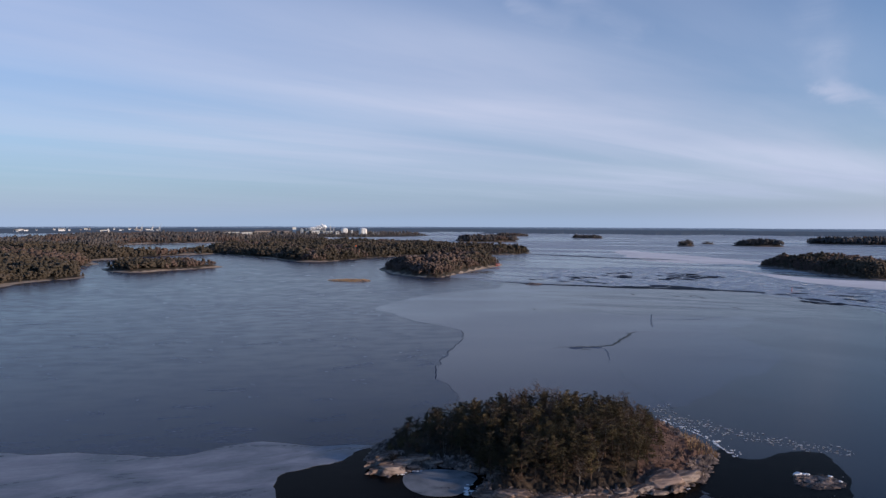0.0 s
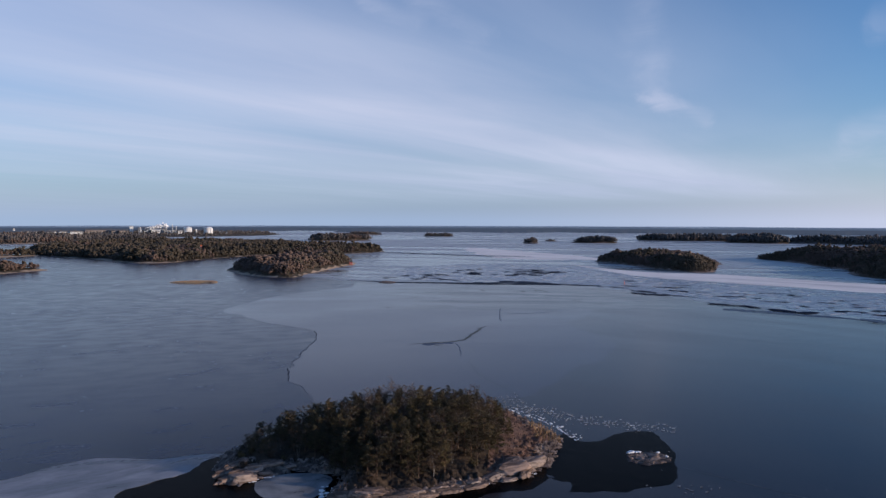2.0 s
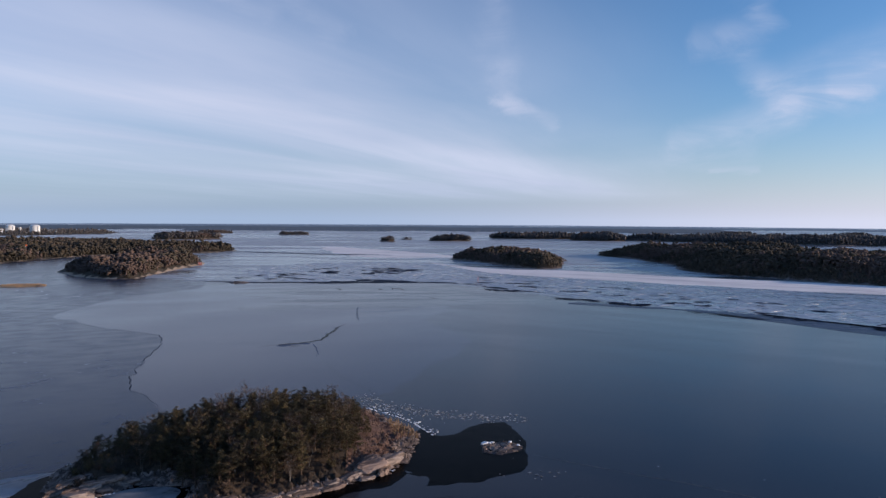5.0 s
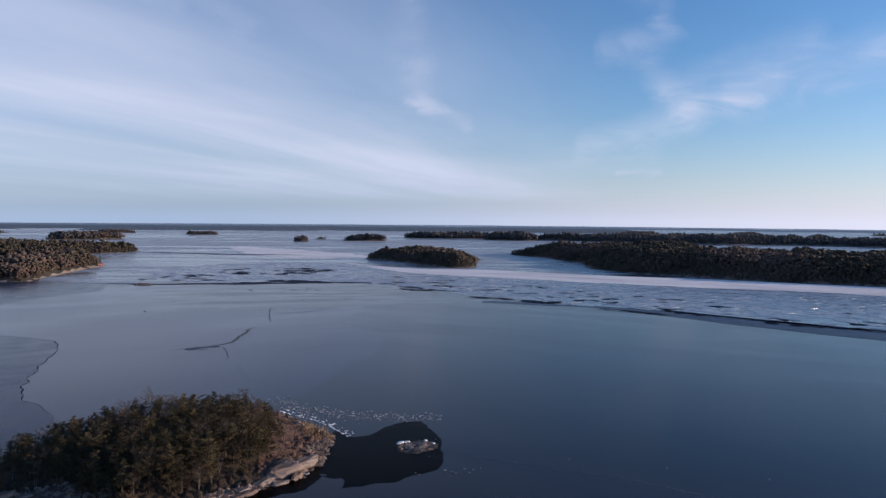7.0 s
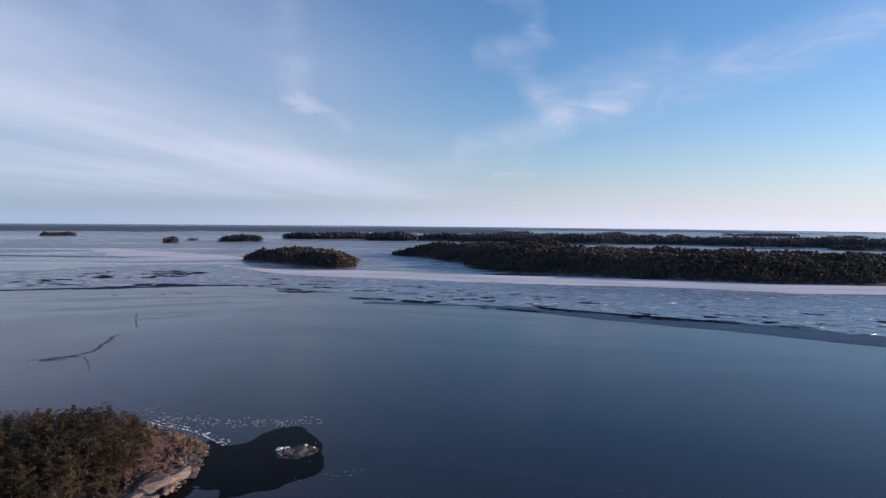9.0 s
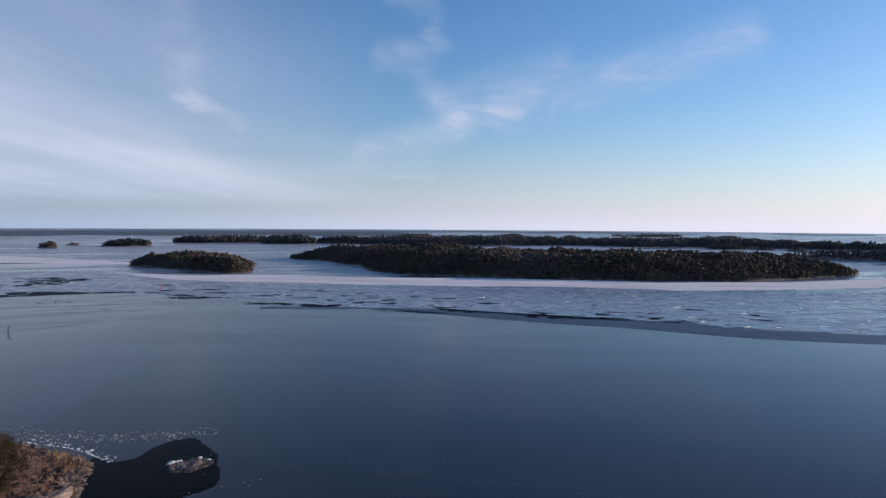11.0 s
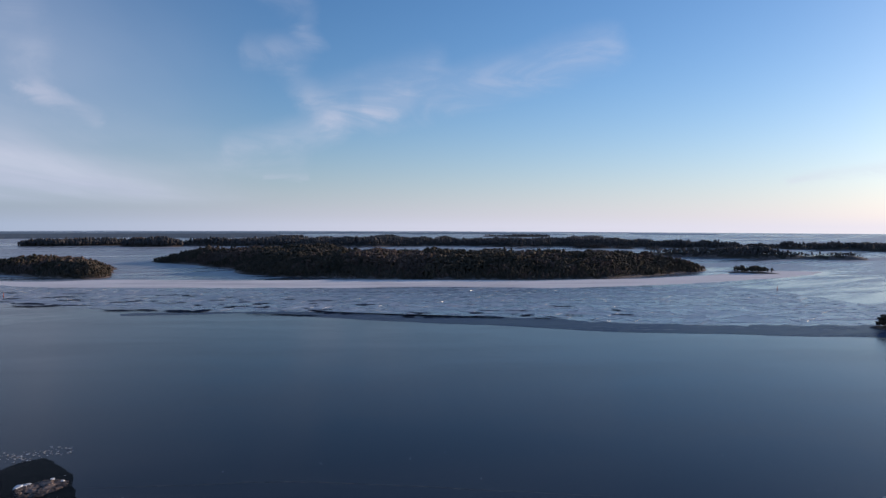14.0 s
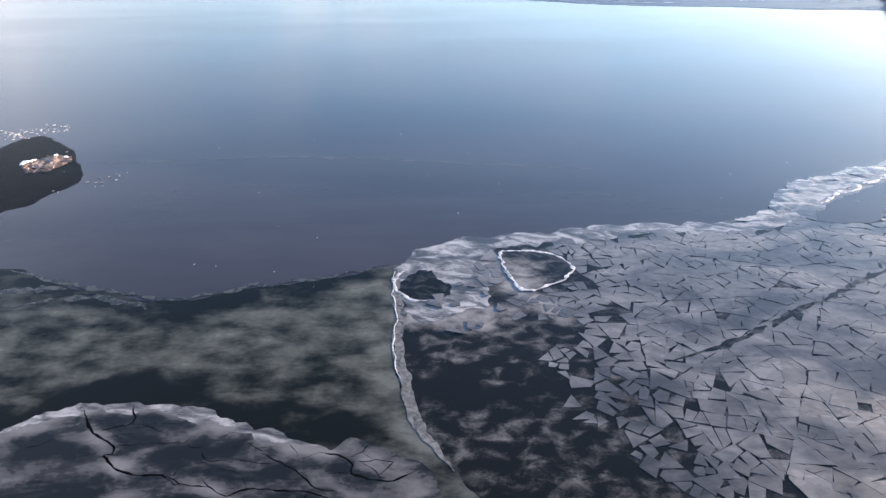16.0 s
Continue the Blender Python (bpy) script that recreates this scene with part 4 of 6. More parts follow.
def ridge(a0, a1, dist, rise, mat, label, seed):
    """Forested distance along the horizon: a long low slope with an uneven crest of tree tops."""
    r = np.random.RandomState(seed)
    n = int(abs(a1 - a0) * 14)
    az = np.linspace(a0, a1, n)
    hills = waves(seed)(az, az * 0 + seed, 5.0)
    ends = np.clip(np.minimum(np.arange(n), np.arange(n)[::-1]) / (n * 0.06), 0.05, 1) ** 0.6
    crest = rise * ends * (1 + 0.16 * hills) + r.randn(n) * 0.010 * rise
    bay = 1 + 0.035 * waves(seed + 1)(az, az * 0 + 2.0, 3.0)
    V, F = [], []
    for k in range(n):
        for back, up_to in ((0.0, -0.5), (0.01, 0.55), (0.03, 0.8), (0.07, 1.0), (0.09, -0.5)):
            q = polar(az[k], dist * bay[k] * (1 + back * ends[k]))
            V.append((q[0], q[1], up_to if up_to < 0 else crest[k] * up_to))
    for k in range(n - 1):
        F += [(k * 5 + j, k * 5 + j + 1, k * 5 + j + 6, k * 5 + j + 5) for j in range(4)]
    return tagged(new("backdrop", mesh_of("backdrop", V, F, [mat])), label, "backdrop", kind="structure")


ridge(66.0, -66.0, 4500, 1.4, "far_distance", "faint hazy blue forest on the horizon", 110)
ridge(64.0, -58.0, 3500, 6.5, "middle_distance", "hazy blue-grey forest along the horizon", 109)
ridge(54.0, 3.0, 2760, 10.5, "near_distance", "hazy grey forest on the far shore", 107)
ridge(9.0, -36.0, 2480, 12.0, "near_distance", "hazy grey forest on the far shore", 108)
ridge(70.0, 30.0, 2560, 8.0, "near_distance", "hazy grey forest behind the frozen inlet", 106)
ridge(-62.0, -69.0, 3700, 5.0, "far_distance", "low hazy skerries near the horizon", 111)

# reed islet, rock islets and the islet with a few pines
reed_land = Land(outline([(-193, 487), (-176, 480), (-160, 486), (-164, 496), (-182, 497)], True, 3, 1, 8, 71), 0.5, 5, 0.15, 8, 71)
reed_land.build("reed_islet", 1.5, "beach", "beach", 2, "flat islet covered with dry golden reeds")
rock_land = Land(outline([(-47, 494), (-39, 489), (-33, 492), (-36, 497), (-44, 498)], True, 2, 0.8, 5, 72), 0.9, 4, 0.3, 5, 72)
rock_land.build("rock_islet", 1.2, "shore_rock", "granite", 1.5, "low bare rock islet in the ice")
wooded(circle_line(690, 234, 24, 9, -70, 73, 0.1), 1.6, 7, 5.2, 2.6, "mid", 73, "tiny islet with a few pines", 2.5, 4.5, 0.0, "shore_rock", 4.5)
wooded(circle_line(357, 60, 8.5, 6.5, -80, 74, 0.1), 1.4, 5, 6.0, 2.4, "mid", 74, "tiny rock islet with a few pines", 1.5, 1.5, 0.0, "shore_rock", 2.0)


def blades(name, land, count, tall, wide, mat, seed, label, keep=None, category="reeds"):
    r = np.random.RandomState(seed)
    lo, hi = land.line.min(0), land.line.max(0)
    p = lo + r.rand(count * 4, 2) * (hi - lo)
    d = inside_depth(land.line, p)
    ok = d > 0.3
    if keep is not None:
        ok &= keep(p)
    p, d = p[ok][:count], d[ok][:count]
    z = np.maximum(land.height(p, d), 0)
    V, F = [], []
    for (x, y), zz in zip(p, z):
        h, a = tall * (0.6 + 0.6 * r.rand()), r.rand() * 6.283
        lx, ly = (r.rand(2) - 0.5) * 0.6 * tall
        cx, cy = math.cos(a) * wide, math.sin(a) * wide
        n = len(V)
        V += [(x - cx, y - cy, zz - 0.1), (x + cx, y + cy, zz - 0.1), (x + lx * 0.4 + cx * 0.7, y + ly * 0.4 + cy * 0.7, zz + h * 0.6), (x + lx, y + ly, zz + h)]
        F += [(n, n + 1, n + 2), (n, n + 2, n + 3)]
    return tagged(new(name, mesh_of(name, V, F, [mat])), label, category, kind="stuff")


blades("reed_bed", reed_land, 1100, 0.9, 0.12, "reed", 75, "dry golden reeds on the flat islet")

# ---------------------------------------------------------------- the near islet
islet_line = outline([(-40.6, 122.5), (-38.0, 117.6), (-34.5, 115.2), (-31.2, 117.6), (-29.4, 120.6), (-23.5, 121.6), (-18.6, 118.6), (-18.4, 112.0), (-15.0, 109.4), (-7.4, 108.8), (-0.3, 112.2),
                      (8.3, 115.4), (13.5, 118.8), (18.5, 123.2), (22.2, 132.7), (24.2, 140.3), (20.5, 151.5), (13.5, 161.5), (0, 166), (-16, 163), (-30, 152), (-38, 140), (-42.0, 131)], True, 0.8, 0.7, 3.0, 201)
islet = Land(islet_line, 3.3, 20, 0.30, 7.0, 202)
islet.ledge = 0.85


def gravelly(c):
    return (c[:, 0] > 8.5 + 0.10 * (c[:, 1] - 125)) & (c[:, 1] > 117)


islet.build("islet", 0.36, "shore_rock", "heath", 3.2, "rocky islet with brown heath and pink granite shore", ("gravel", gravelly))
skerry_line = outline([(34.6, 127.6), (36.0, 125.6), (39.0, 125.4), (42.8, 127.2), (43.4, 130.8), (40.0, 133.4), (35.6, 131.6)], True, 0.5, 0.3, 2, 203)
skerry = Land(skerry_line, 0.22, 2.5, 0.18, 1.6, 204)
skerry.ledge = 0.22
skerry.build("skerry", 0.25, "wet_rock", "shore_rock", 1.6, "bare skerry of broken pink granite in open water")


def rock_mesh(name, seed, size, mat, cuts=9, sub=3, flat=0.35):
    """A weathered rock: a ball cut by random planes, then roughened."""
    r = np.random.RandomState(seed)
    bm = bmesh.new()
    bmesh.ops.create_icosphere(bm, subdivisions=sub, radius=1.0)
    planes = []
    for _ in range(cuts):
        q = r.randn(3)
        q[2] = abs(q[2]) * 0.9
        planes.append((Vector(q / np.linalg.norm(q)), 0.55 + 0.35 * r.rand()))
    planes.append((Vector((0, 0, 1)), flat))
    off = Vector(r.rand(3) * 30)
    for vt in bm.verts:
        for nrm, k in planes:
            over = vt.co.dot(nrm) - k
            if over > 0:
                vt.co -= nrm * over * 0.97
        step = noise.noise(Vector((vt.co.x * 1.3, vt.co.y * 3.1, vt.co.z * 2.0)) + off)
        crack = 1 - min(1.0, abs(noise.noise(vt.co * 2.1 + off * 2)) * 5.0)
        vt.co *= 1 + 0.14 * noise.noise(vt.co * 1.7 + off) + 0.10 * math.floor(step * 4) / 4 - 0.16 * crack + 0.04 * noise.noise(vt.co * 6.5 + off)
        vt.co.x *= size[0]
        vt.co.y *= size[1]
        vt.co.z *= size[2]
    return from_bm(name, bm, [mat], False)


ROCKS = [rock_mesh("boulder", 300 + k, (1.0, 0.72, 0.62), "granite") for k in range(5)]
SLABS = [rock_mesh("granite_slab", 320 + k, (1.0, 0.55, 0.46), "pale_granite" if k % 2 else "granite", 10, 3, 0.35) for k in range(6)]
LEDGES = [rock_mesh("granite_ledge", 330 + k, (1.0, 0.36, 0.30), "granite", 12, 4, 0.4) for k in range(4)]
SNOWS = [rock_mesh("ice_block", 340 + k, (1.0, 0.8, 0.4), "snow", 6, 1, 0.3) for k in range(4)]


def lay(meshes, land, spots, label, category, group, sink=0.3, seed=1):
    """Rocks laid on a land: each spot is x, y, size, turn."""
    r = np.random.RandomState(seed)
    p = np.array([q[:2] for q in spots], float)
    z = np.maximum(land.height(p), -0.05) if land is not None else np.zeros(len(p))
    for (x, y, sc, turn), zz in zip(spots, z):
        me = meshes[r.randint(len(meshes))]
        ob = new(me.name.split(".")[0], me)
        ob.matrix_basis = pose(x, y, zz + sc * 0.12 - sink * sc * 0.2, r.rand() * 14 - 7, r.rand() * 14 - 7, turn) @ Matrix.Scale(sc, 4)
        tagged(ob, label, category, group)


rr = np.random.RandomState(30)
lay(ROCKS, reed_land, [(-190 + 28 * rr.rand(), 484 + 10 * rr.rand(), 0.8 + 1.6 * rr.rand() ** 2, rr.rand() * 360) for _ in range(12)], "rounded granite boulder on the reed islet", "rock", "boulders of the reed islet", 0.6, 39)
lay(ROCKS, rock_land, [(-46 + 11 * rr.rand(), 490.5 + 5.5 * rr.rand(), 0.7 + 1.3 * rr.rand() ** 2, rr.rand() * 360) for _ in range(12)], "bare granite boulder on the low rock islet", "rock", "boulders of the rock islet", 0.6, 38)
rr = np.random.RandomState(31)
slab_spots = [(12.4, 121.4, 5.2, 25), (8.6, 118.4, 3.2, 40), (14.6, 120.0, 2.6, 70), (16.2, 124.0, 3.6, 30), (5.4, 116.0, 2.0, 20), (11.4, 117.8, 1.8, 10), (3.0, 114.8, 1.6, 20),
              (-15.0, 110.8, 3.2, 8), (-10.6, 110.0, 3.4, -6), (-5.4, 110.2, 3.0, 12), (-1.2, 112.6, 2.0, 35),
              (-37.0, 120.4, 2.7, 30), (-34.2, 117.6, 2.6, 15), (-33.0, 120.8, 2.5, 55), (-30.8, 122.8, 2.2, 20), (-38.4, 123.6, 2.1, 80), (-35.2, 123.8, 2.2, 10), (-31.0, 120.0, 1.6, 0), (-27.4, 123.0, 1.6, 30)]
slab_spots = [(x, y, q * (1.05 if x < -24 else 0.9), a) for x, y, q, a in slab_spots]
lay(SLABS, islet, slab_spots, "smooth pinkish granite slab on the islet shore", "rock", "granite slabs of the islet", 0.5, 41)
ledge_spots = [(-16.5, 110.6, 3.4, 0), (-12.4, 109.8, 3.8, -4), (-7.6, 109.6, 4.0, 6), (-3.0, 110.8, 3.4, 24), (1.4, 112.8, 3.0, 24), (5.2, 114.6, 2.8, 22), (-11.0, 111.4, 3.0, 8), (-5.2, 112.0, 2.6, 14), (0.6, 114.4, 2.4, 26),
               (-38.2, 119.6, 3.0, 62), (-36.4, 117.4, 3.2, 38), (-34.6, 119.6, 3.4, 48), (-32.6, 121.6, 3.2, 36), (-36.4, 121.8, 3.0, 52), (-39.4, 122.6, 2.4, 80), (-30.0, 122.2, 2.2, 20)]
lay(LEDGES, islet, ledge_spots, "long banded ledge of pinkish granite at the waterline", "rock", "granite ledges of the islet", 0.2, 40)
stones = []
for k in range(len(islet_line)):
    if rr.rand() < 0.17 and islet_line[k, 1] < 150:
        inward = np.array((-8.0, 137.0)) - islet_line[k]
        q = islet_line[k] + inward / np.hypot(*inward) * (rr.rand() * 3.4 - 0.4)
        stones.append((q[0], q[1], 0.2 + 0.55 * rr.rand() ** 2, rr.rand() * 360))
for k in range(60):
    q = (10 + 12 * rr.rand(), 121 + 22 * rr.rand())
    if q[0] > 9 + 0.1 * (q[1] - 125):
        stones.append((*q, 0.2 + 0.5 * rr.rand() ** 2, rr.rand() * 360))
stones = [q for q, d in zip(stones, inside_depth(islet_line, np.array([s[:2] for s in stones]))) if d > -0.6]
lay(ROCKS, islet, stones, "rounded reddish granite boulder on the islet shore", "rock", "boulders of the islet", 0.4, 42)
skerry_rocks = [(36.4, 131.2, 1.5, 20), (38.0, 131.8, 0.9, 60), (41.6, 130.6, 1.3, 140), (42.4, 128.6, 1.1, 80), (40.4, 129.4, 0.8, 10), (36.4, 127.4, 1.2, 30), (38.4, 127.0, 1.4, 350), (41.0, 127.2, 1.0, 20), (35.6, 129.2, 0.8, 70), (39.2, 130.4, 0.6, 0)]
skerry_rocks += [(35.6 + 7.0 * rr.rand(), 126.2 + 6.2 * rr.rand(), 0.2 + 0.35 * rr.rand() ** 2, rr.rand() * 360) for _ in range(16)]
skerry_rocks = [q for q, d in zip(skerry_rocks, inside_depth(skerry_line, np.array([k[:2] for k in skerry_rocks]))) if d > 0.0]
lay(ROCKS, skerry, skerry_rocks, "weathered granite boulder on the skerry", "rock", "boulders of the skerry", 1.4, 43)
lay(SNOWS, skerry, [(36.2, 131.9, 1.0, 10), (37.4, 132.3, 0.7, 50), (41.4, 131.2, 0.6, 80), (38.0, 132.2, 0.5, 0), (42.6, 129.8, 0.5, 30)], "patch of snow on the skerry", "snow", "snow on the skerry", -0.9, 44)

# ice blocks pushed up along the back shore and the tip, and broken bits on the ice beyond
blocks = []
for k in range(95):
    t = rr.rand()
    q = np.array((13.5, 163.0)) * (1 - t) + np.array((25.6, 139.6)) * t + np.array((1.2 + 2.6 * rr.rand() ** 2 + 2.2 * math.sin(t * 3.1), 0.8 * rr.rand()))
    blocks.append((q[0], q[1], 0.14 + 0.42 * rr.rand() ** 2, rr.rand() * 360))
for k in range(26):
    blocks.append((-41 + 6 * rr.rand(), 131 + 4.6 * rr.rand(), 0.2 + 0.6 * rr.rand() ** 2, rr.rand() * 360))
for k in range(22):
    t = rr.rand()
    blocks.append((-33 + 4 * t, 116.2 + 3.6 * t + rr.rand(), 0.18 + 0.3 * rr.rand(), rr.rand() * 360))
for k in range(26):
    blocks.append((-20.4 + 4.2 * rr.rand(), 110.4 + 4.8 * rr.rand(), 0.3 + 0.6 * rr.rand() ** 2, rr.rand() * 360))
for k in range(34):
    t = rr.rand()
    blocks.append((-19 + 36 * t, 111.2 + 11 * t * t - rr.rand() * 1.2 - 2.4 * math.exp(-((t - 0.3) / 0.2) ** 2), 0.12 + 0.3 * rr.rand() ** 2, rr.rand() * 360))
lay(SNOWS, None, blocks, "white block of shore ice", "ice block", "ice blocks along the islet shore", 0.1, 45)


def crumbs(name, spots, mat, label, seed):
    """Many small flat chips of ice in one piece."""
    r = np.random.RandomState(seed)
    V, F = [], []
    for x, y, s in spots:
        n, a0, k = len(V), r.rand() * 6.283, r.randint(4, 7)
        for j in range(k):
            a = a0 + j * 6.283 / k
            q = s * (0.6 + 0.7 * r.rand())
            V.append((x + math.cos(a) * q * 1.35, y + math.sin(a) * q * 0.38, 0.05 + 0.1 * s * r.rand() + 0.12 * s))
        V.append((x, y, -0.02))
        F.append(tuple(range(n, n + k)))
        F += [(n + k, n + (j + 1) % k, n + j) for j in range(k)]
    return tagged(new(name, mesh_of(name, V, F, [mat])), label, "ice", kind="stuff")


spots = []
for k in range(430):
    t = rr.rand()
    c = np.array((15.0, 172.0)) * (1 - t) ** 2 + 2 * t * (1 - t) * np.array((26.0, 152.0)) + t * t * np.array((50.0, 147.5))
    q = c + rr.randn(2) * np.array((2.2, 2.6)) * (1.1 - 0.5 * t)
    spots.append((q[0], q[1], 0.06 + 0.26 * rr.rand() ** 3))
crumbs("ice_chips", spots, "snow", "scattered white chips of broken ice", 46)
spots = [(*polar(-16 - 60 * rr.rand(), 70 + 75 * rr.rand() ** 0.8), 0.07 + 0.10 * rr.rand() ** 2) for _ in range(40)]
spots += [(34 + 13 * rr.rand(), 112.5 + 3.5 * rr.rand(), 0.12 + 0.3 * rr.rand() ** 2) for _ in range(14)]
crumbs("snow_crumbs", spots, "rim_ice", "small white crumbs of snow on the ice", 47)

# open water round the skerry, dark water before and beside the islet, cove ice
pool = outline([(25.1, 144.0), (28.0, 139.3), (32.2, 139.6), (37.6, 144.8), (44.0, 145.6), (45.2, 139.8), (44.9, 131.9), (42.9, 126.3), (41.5, 120.2), (39.3, 116.7), (33.2, 114.3), (29.9, 112.8), (26.7, 113.3), (23.1, 112.2), (20.2, 111.4), (22.1, 116.5), (18.1, 119.3), (19.5, 119.5), (16, 124), (19, 134)], True, 0.6, 0.4, 2.0, 205)
sheet("open_water", pool, 0.016, 0.05, "water", "dark open water between the islet and the skerry", "water")
side = outline([(-38, 133), (-44.3, 127.0), (-44.8, 121.6), (-53.0, 112.4), (-50, 102), (-40, 92), (-22, 99), (-2, 104), (8, 109), (16, 115), (17, 122), (0, 128), (-30, 128)], True, 1.2, 0.6, 4, 206)
sheet("dark_water", side, 0.022, 0.05, "water", "dark open water along the islet", "water")
veil_line = outline([(8, 112), (15, 113.5), (22, 113), (26, 111.0), (22, 107), (10, 104), (0, 105)], True, 1, 0.7, 3, 208)
sheet("thin_ice", veil_line, 0.03, 0.04, "clear_ice", "thin new ice before the islet")
cove = outline([(-31.6, 116.2), (-29.6, 119.6), (-23.3, 121.2), (-19.4, 119.0), (-19.6, 114.2), (-21.4, 109.6), (-26, 108.6), (-30, 111.5)], True, 0.8, 0.3, 3, 207)
sheet("cove_ice", cove, 0.06, 0.12, "cove_ice", "pale grey ice plate in the rocky cove")
shelf = np.vstack([outline([(-130, 111.5), (-111.5, 111.3), (-103.6, 111.1), (-96.6, 114.6), (-84.5, 115.0), (-75.3, 117.4), (-70.7, 123.9), (-64.5, 128.6), (-55.6, 128.0), (-46.9, 130.3), (-40.7, 131.2)], False, 2.5, 0.5, 5, 5),
                   outline([(-41.5, 130.4), (-44.3, 127.0), (-44.8, 121.6), (-53.0, 112.4), (-50, 102), (-48, 92), (-80, 60), (-130, 70)], False, 1.2, 0.6, 4, 206)])
sheet("white_ice", shelf, 0.05, 0.12, "shelf_ice", "whitish mottled ice sheet with a curved edge")

# ---------------------------------------------------------------- trees of the near islet
def tube(V, F, a, b, ra, rb, sides=5):
    a, b = Vector(a), Vector(b)
    d = (b - a).normalized()
    e = d.orthogonal().normalized()
    g = d.cross(e)
    n = len(V)
    for c, q in ((a, ra), (b, rb)):
        for k in range(sides):
            w_ = k * 6.283 / sides
            V.append(tuple(c + (e * math.cos(w_) + g * math.sin(w_)) * q))
    F += [(n + k, n + (k + 1) % sides, n + sides + (k + 1) % sides, n + sides + k) for k in range(sides)]


def pine(seed, h, wide, pointed):
    """A pine: bent tapered trunk, whorls of limbs, and a crown of many small needle tufts."""
    r = np.random.RandomState(seed)
    V, F, CV, CF = [], [], [], []
    bend = (r.rand(2) - 0.5) * 0.10 * h
    spine = [Vector((bend[0] * t * t, bend[1] * t * t, h * t)) for t in np.linspace(0, 0.97, 8)]
    for k in range(7):
        tube(V, F, spine[k], spine[k + 1], 0.016 * h * (1 - k / 7.6) + 0.01, 0.016 * h * (1 - (k + 1) / 7.6) + 0.01, 7)
    start = 0.20 + 0.15 * r.rand()
    whorls = 12 if pointed else 10
    for k in range(whorls):
        t = start + (0.99 - start) * k / (whorls - 1)
        q = spine[min(int(t * 7), 6)].lerp(spine[min(int(t * 7) + 1, 7)], t * 7 - int(t * 7))
        prof = ((1.04 - t) / (1 - start)) ** 0.7 if pointed else math.sqrt(max(0.25, 1 - ((t - 0.62) / 0.50) ** 2))
        for j in range(4 if k < whorls - 2 else 2):
            a = r.rand() * 6.283
            ln = wide * prof * (0.5 + 0.65 * r.rand()) + 0.12
            tip = q + Vector((math.cos(a) * ln, math.sin(a) * ln, ln * (0.05 + 0.42 * r.rand())))
            tube(V, F, q, tip, 0.04, 0.012, 3)
            for s in np.linspace(0.4, 1.05, 3 + int(ln > 1.1)):
                c = q.lerp(tip, s) + Vector(r.randn(3)) * 0.10
                rad = 0.22 + 0.16 * wide * r.rand()
                for _ in range(17):
                    o = Vector(r.randn(3))
                    o = o.normalized() * rad * r.rand() ** 0.33
                    o.z *= 0.38
                    m = c + o
                    d1 = (Vector(r.randn(3)) * 0.8 + Vector((math.cos(a), math.sin(a), 0.7))).normalized() * (0.10 + 0.12 * r.rand())
                    d2 = d1.cross(Vector(r.randn(3))).normalized() * (0.035 + 0.04 * r.rand())
                    n = len(CV)
                    CV += [tuple(m - d1 - d2 * 0.4), tuple(m - d2), tuple(m + d1), tuple(m + d2)]
                    CF.append((n, n + 1, n + 2, n + 3))
    tree = new("pine_tree")
    part("trunk", mesh_of("trunk", V, F, ["pine_bark"], None, True), tree)
    part("crown", mesh_of("crown", CV, CF, ["needles"]), tree)
    return tagged(tree, "dark green pine tree standing on the rocky islet", "tree", "pines of the islet")


def birch(seed, h):
    """A leafless birch: forked pale stems with a haze of thin twigs."""
    r = np.random.RandomState(seed)
    V, F, CV, CF = [], [], [], []
    for _ in range(2 + r.randint(2)):
        p, lean = Vector((0, 0, 0)), Vector(((r.rand() - 0.5) * 0.35, (r.rand() - 0.5) * 0.35, 1))
        hh = h * (0.75 + 0.25 * r.rand())
        for k in range(6):
            q = p + (lean + Vector(r.randn(3)) * 0.06).normalized() * hh / 6
            tube(V, F, p, q, 0.04 * (1 - k / 6.5), 0.04 * (1 - (k + 1) / 6.5), 4)
            if k > 1:
                for _b in range(4):
                    a = r.rand() * 6.283
                    ln = h * 0.16 * (0.5 + r.rand())
                    e = q + Vector((math.cos(a) * ln, math.sin(a) * ln, ln * (0.5 + 0.7 * r.rand())))
                    tube(V, F, q, e, 0.012, 0.005, 3)
                    for _t in range(26):
                        m = q.lerp(e, 0.25 + 0.75 * r.rand())
                        d = Vector((r.randn(), r.randn(), 0.3 + r.rand())).normalized() * (0.3 + 0.45 * r.rand())
                        sd = d.cross(Vector(r.randn(3))).normalized() * 0.022
                        n = len(CV)
                        CV += [tuple(m - sd), tuple(m + sd), tuple(m + d)]
                        CF.append((n, n + 1, n + 2))
            p = q
    tree = new("birch_tree")
    part("trunk", mesh_of("trunk", V, F, ["birch_bark"]), tree)
    part("crown", mesh_of("crown", CV, CF, ["twigs"]), tree)
    return tagged(tree, "leafless birch with pale stems and brown twigs", "tree", "birches of the islet")


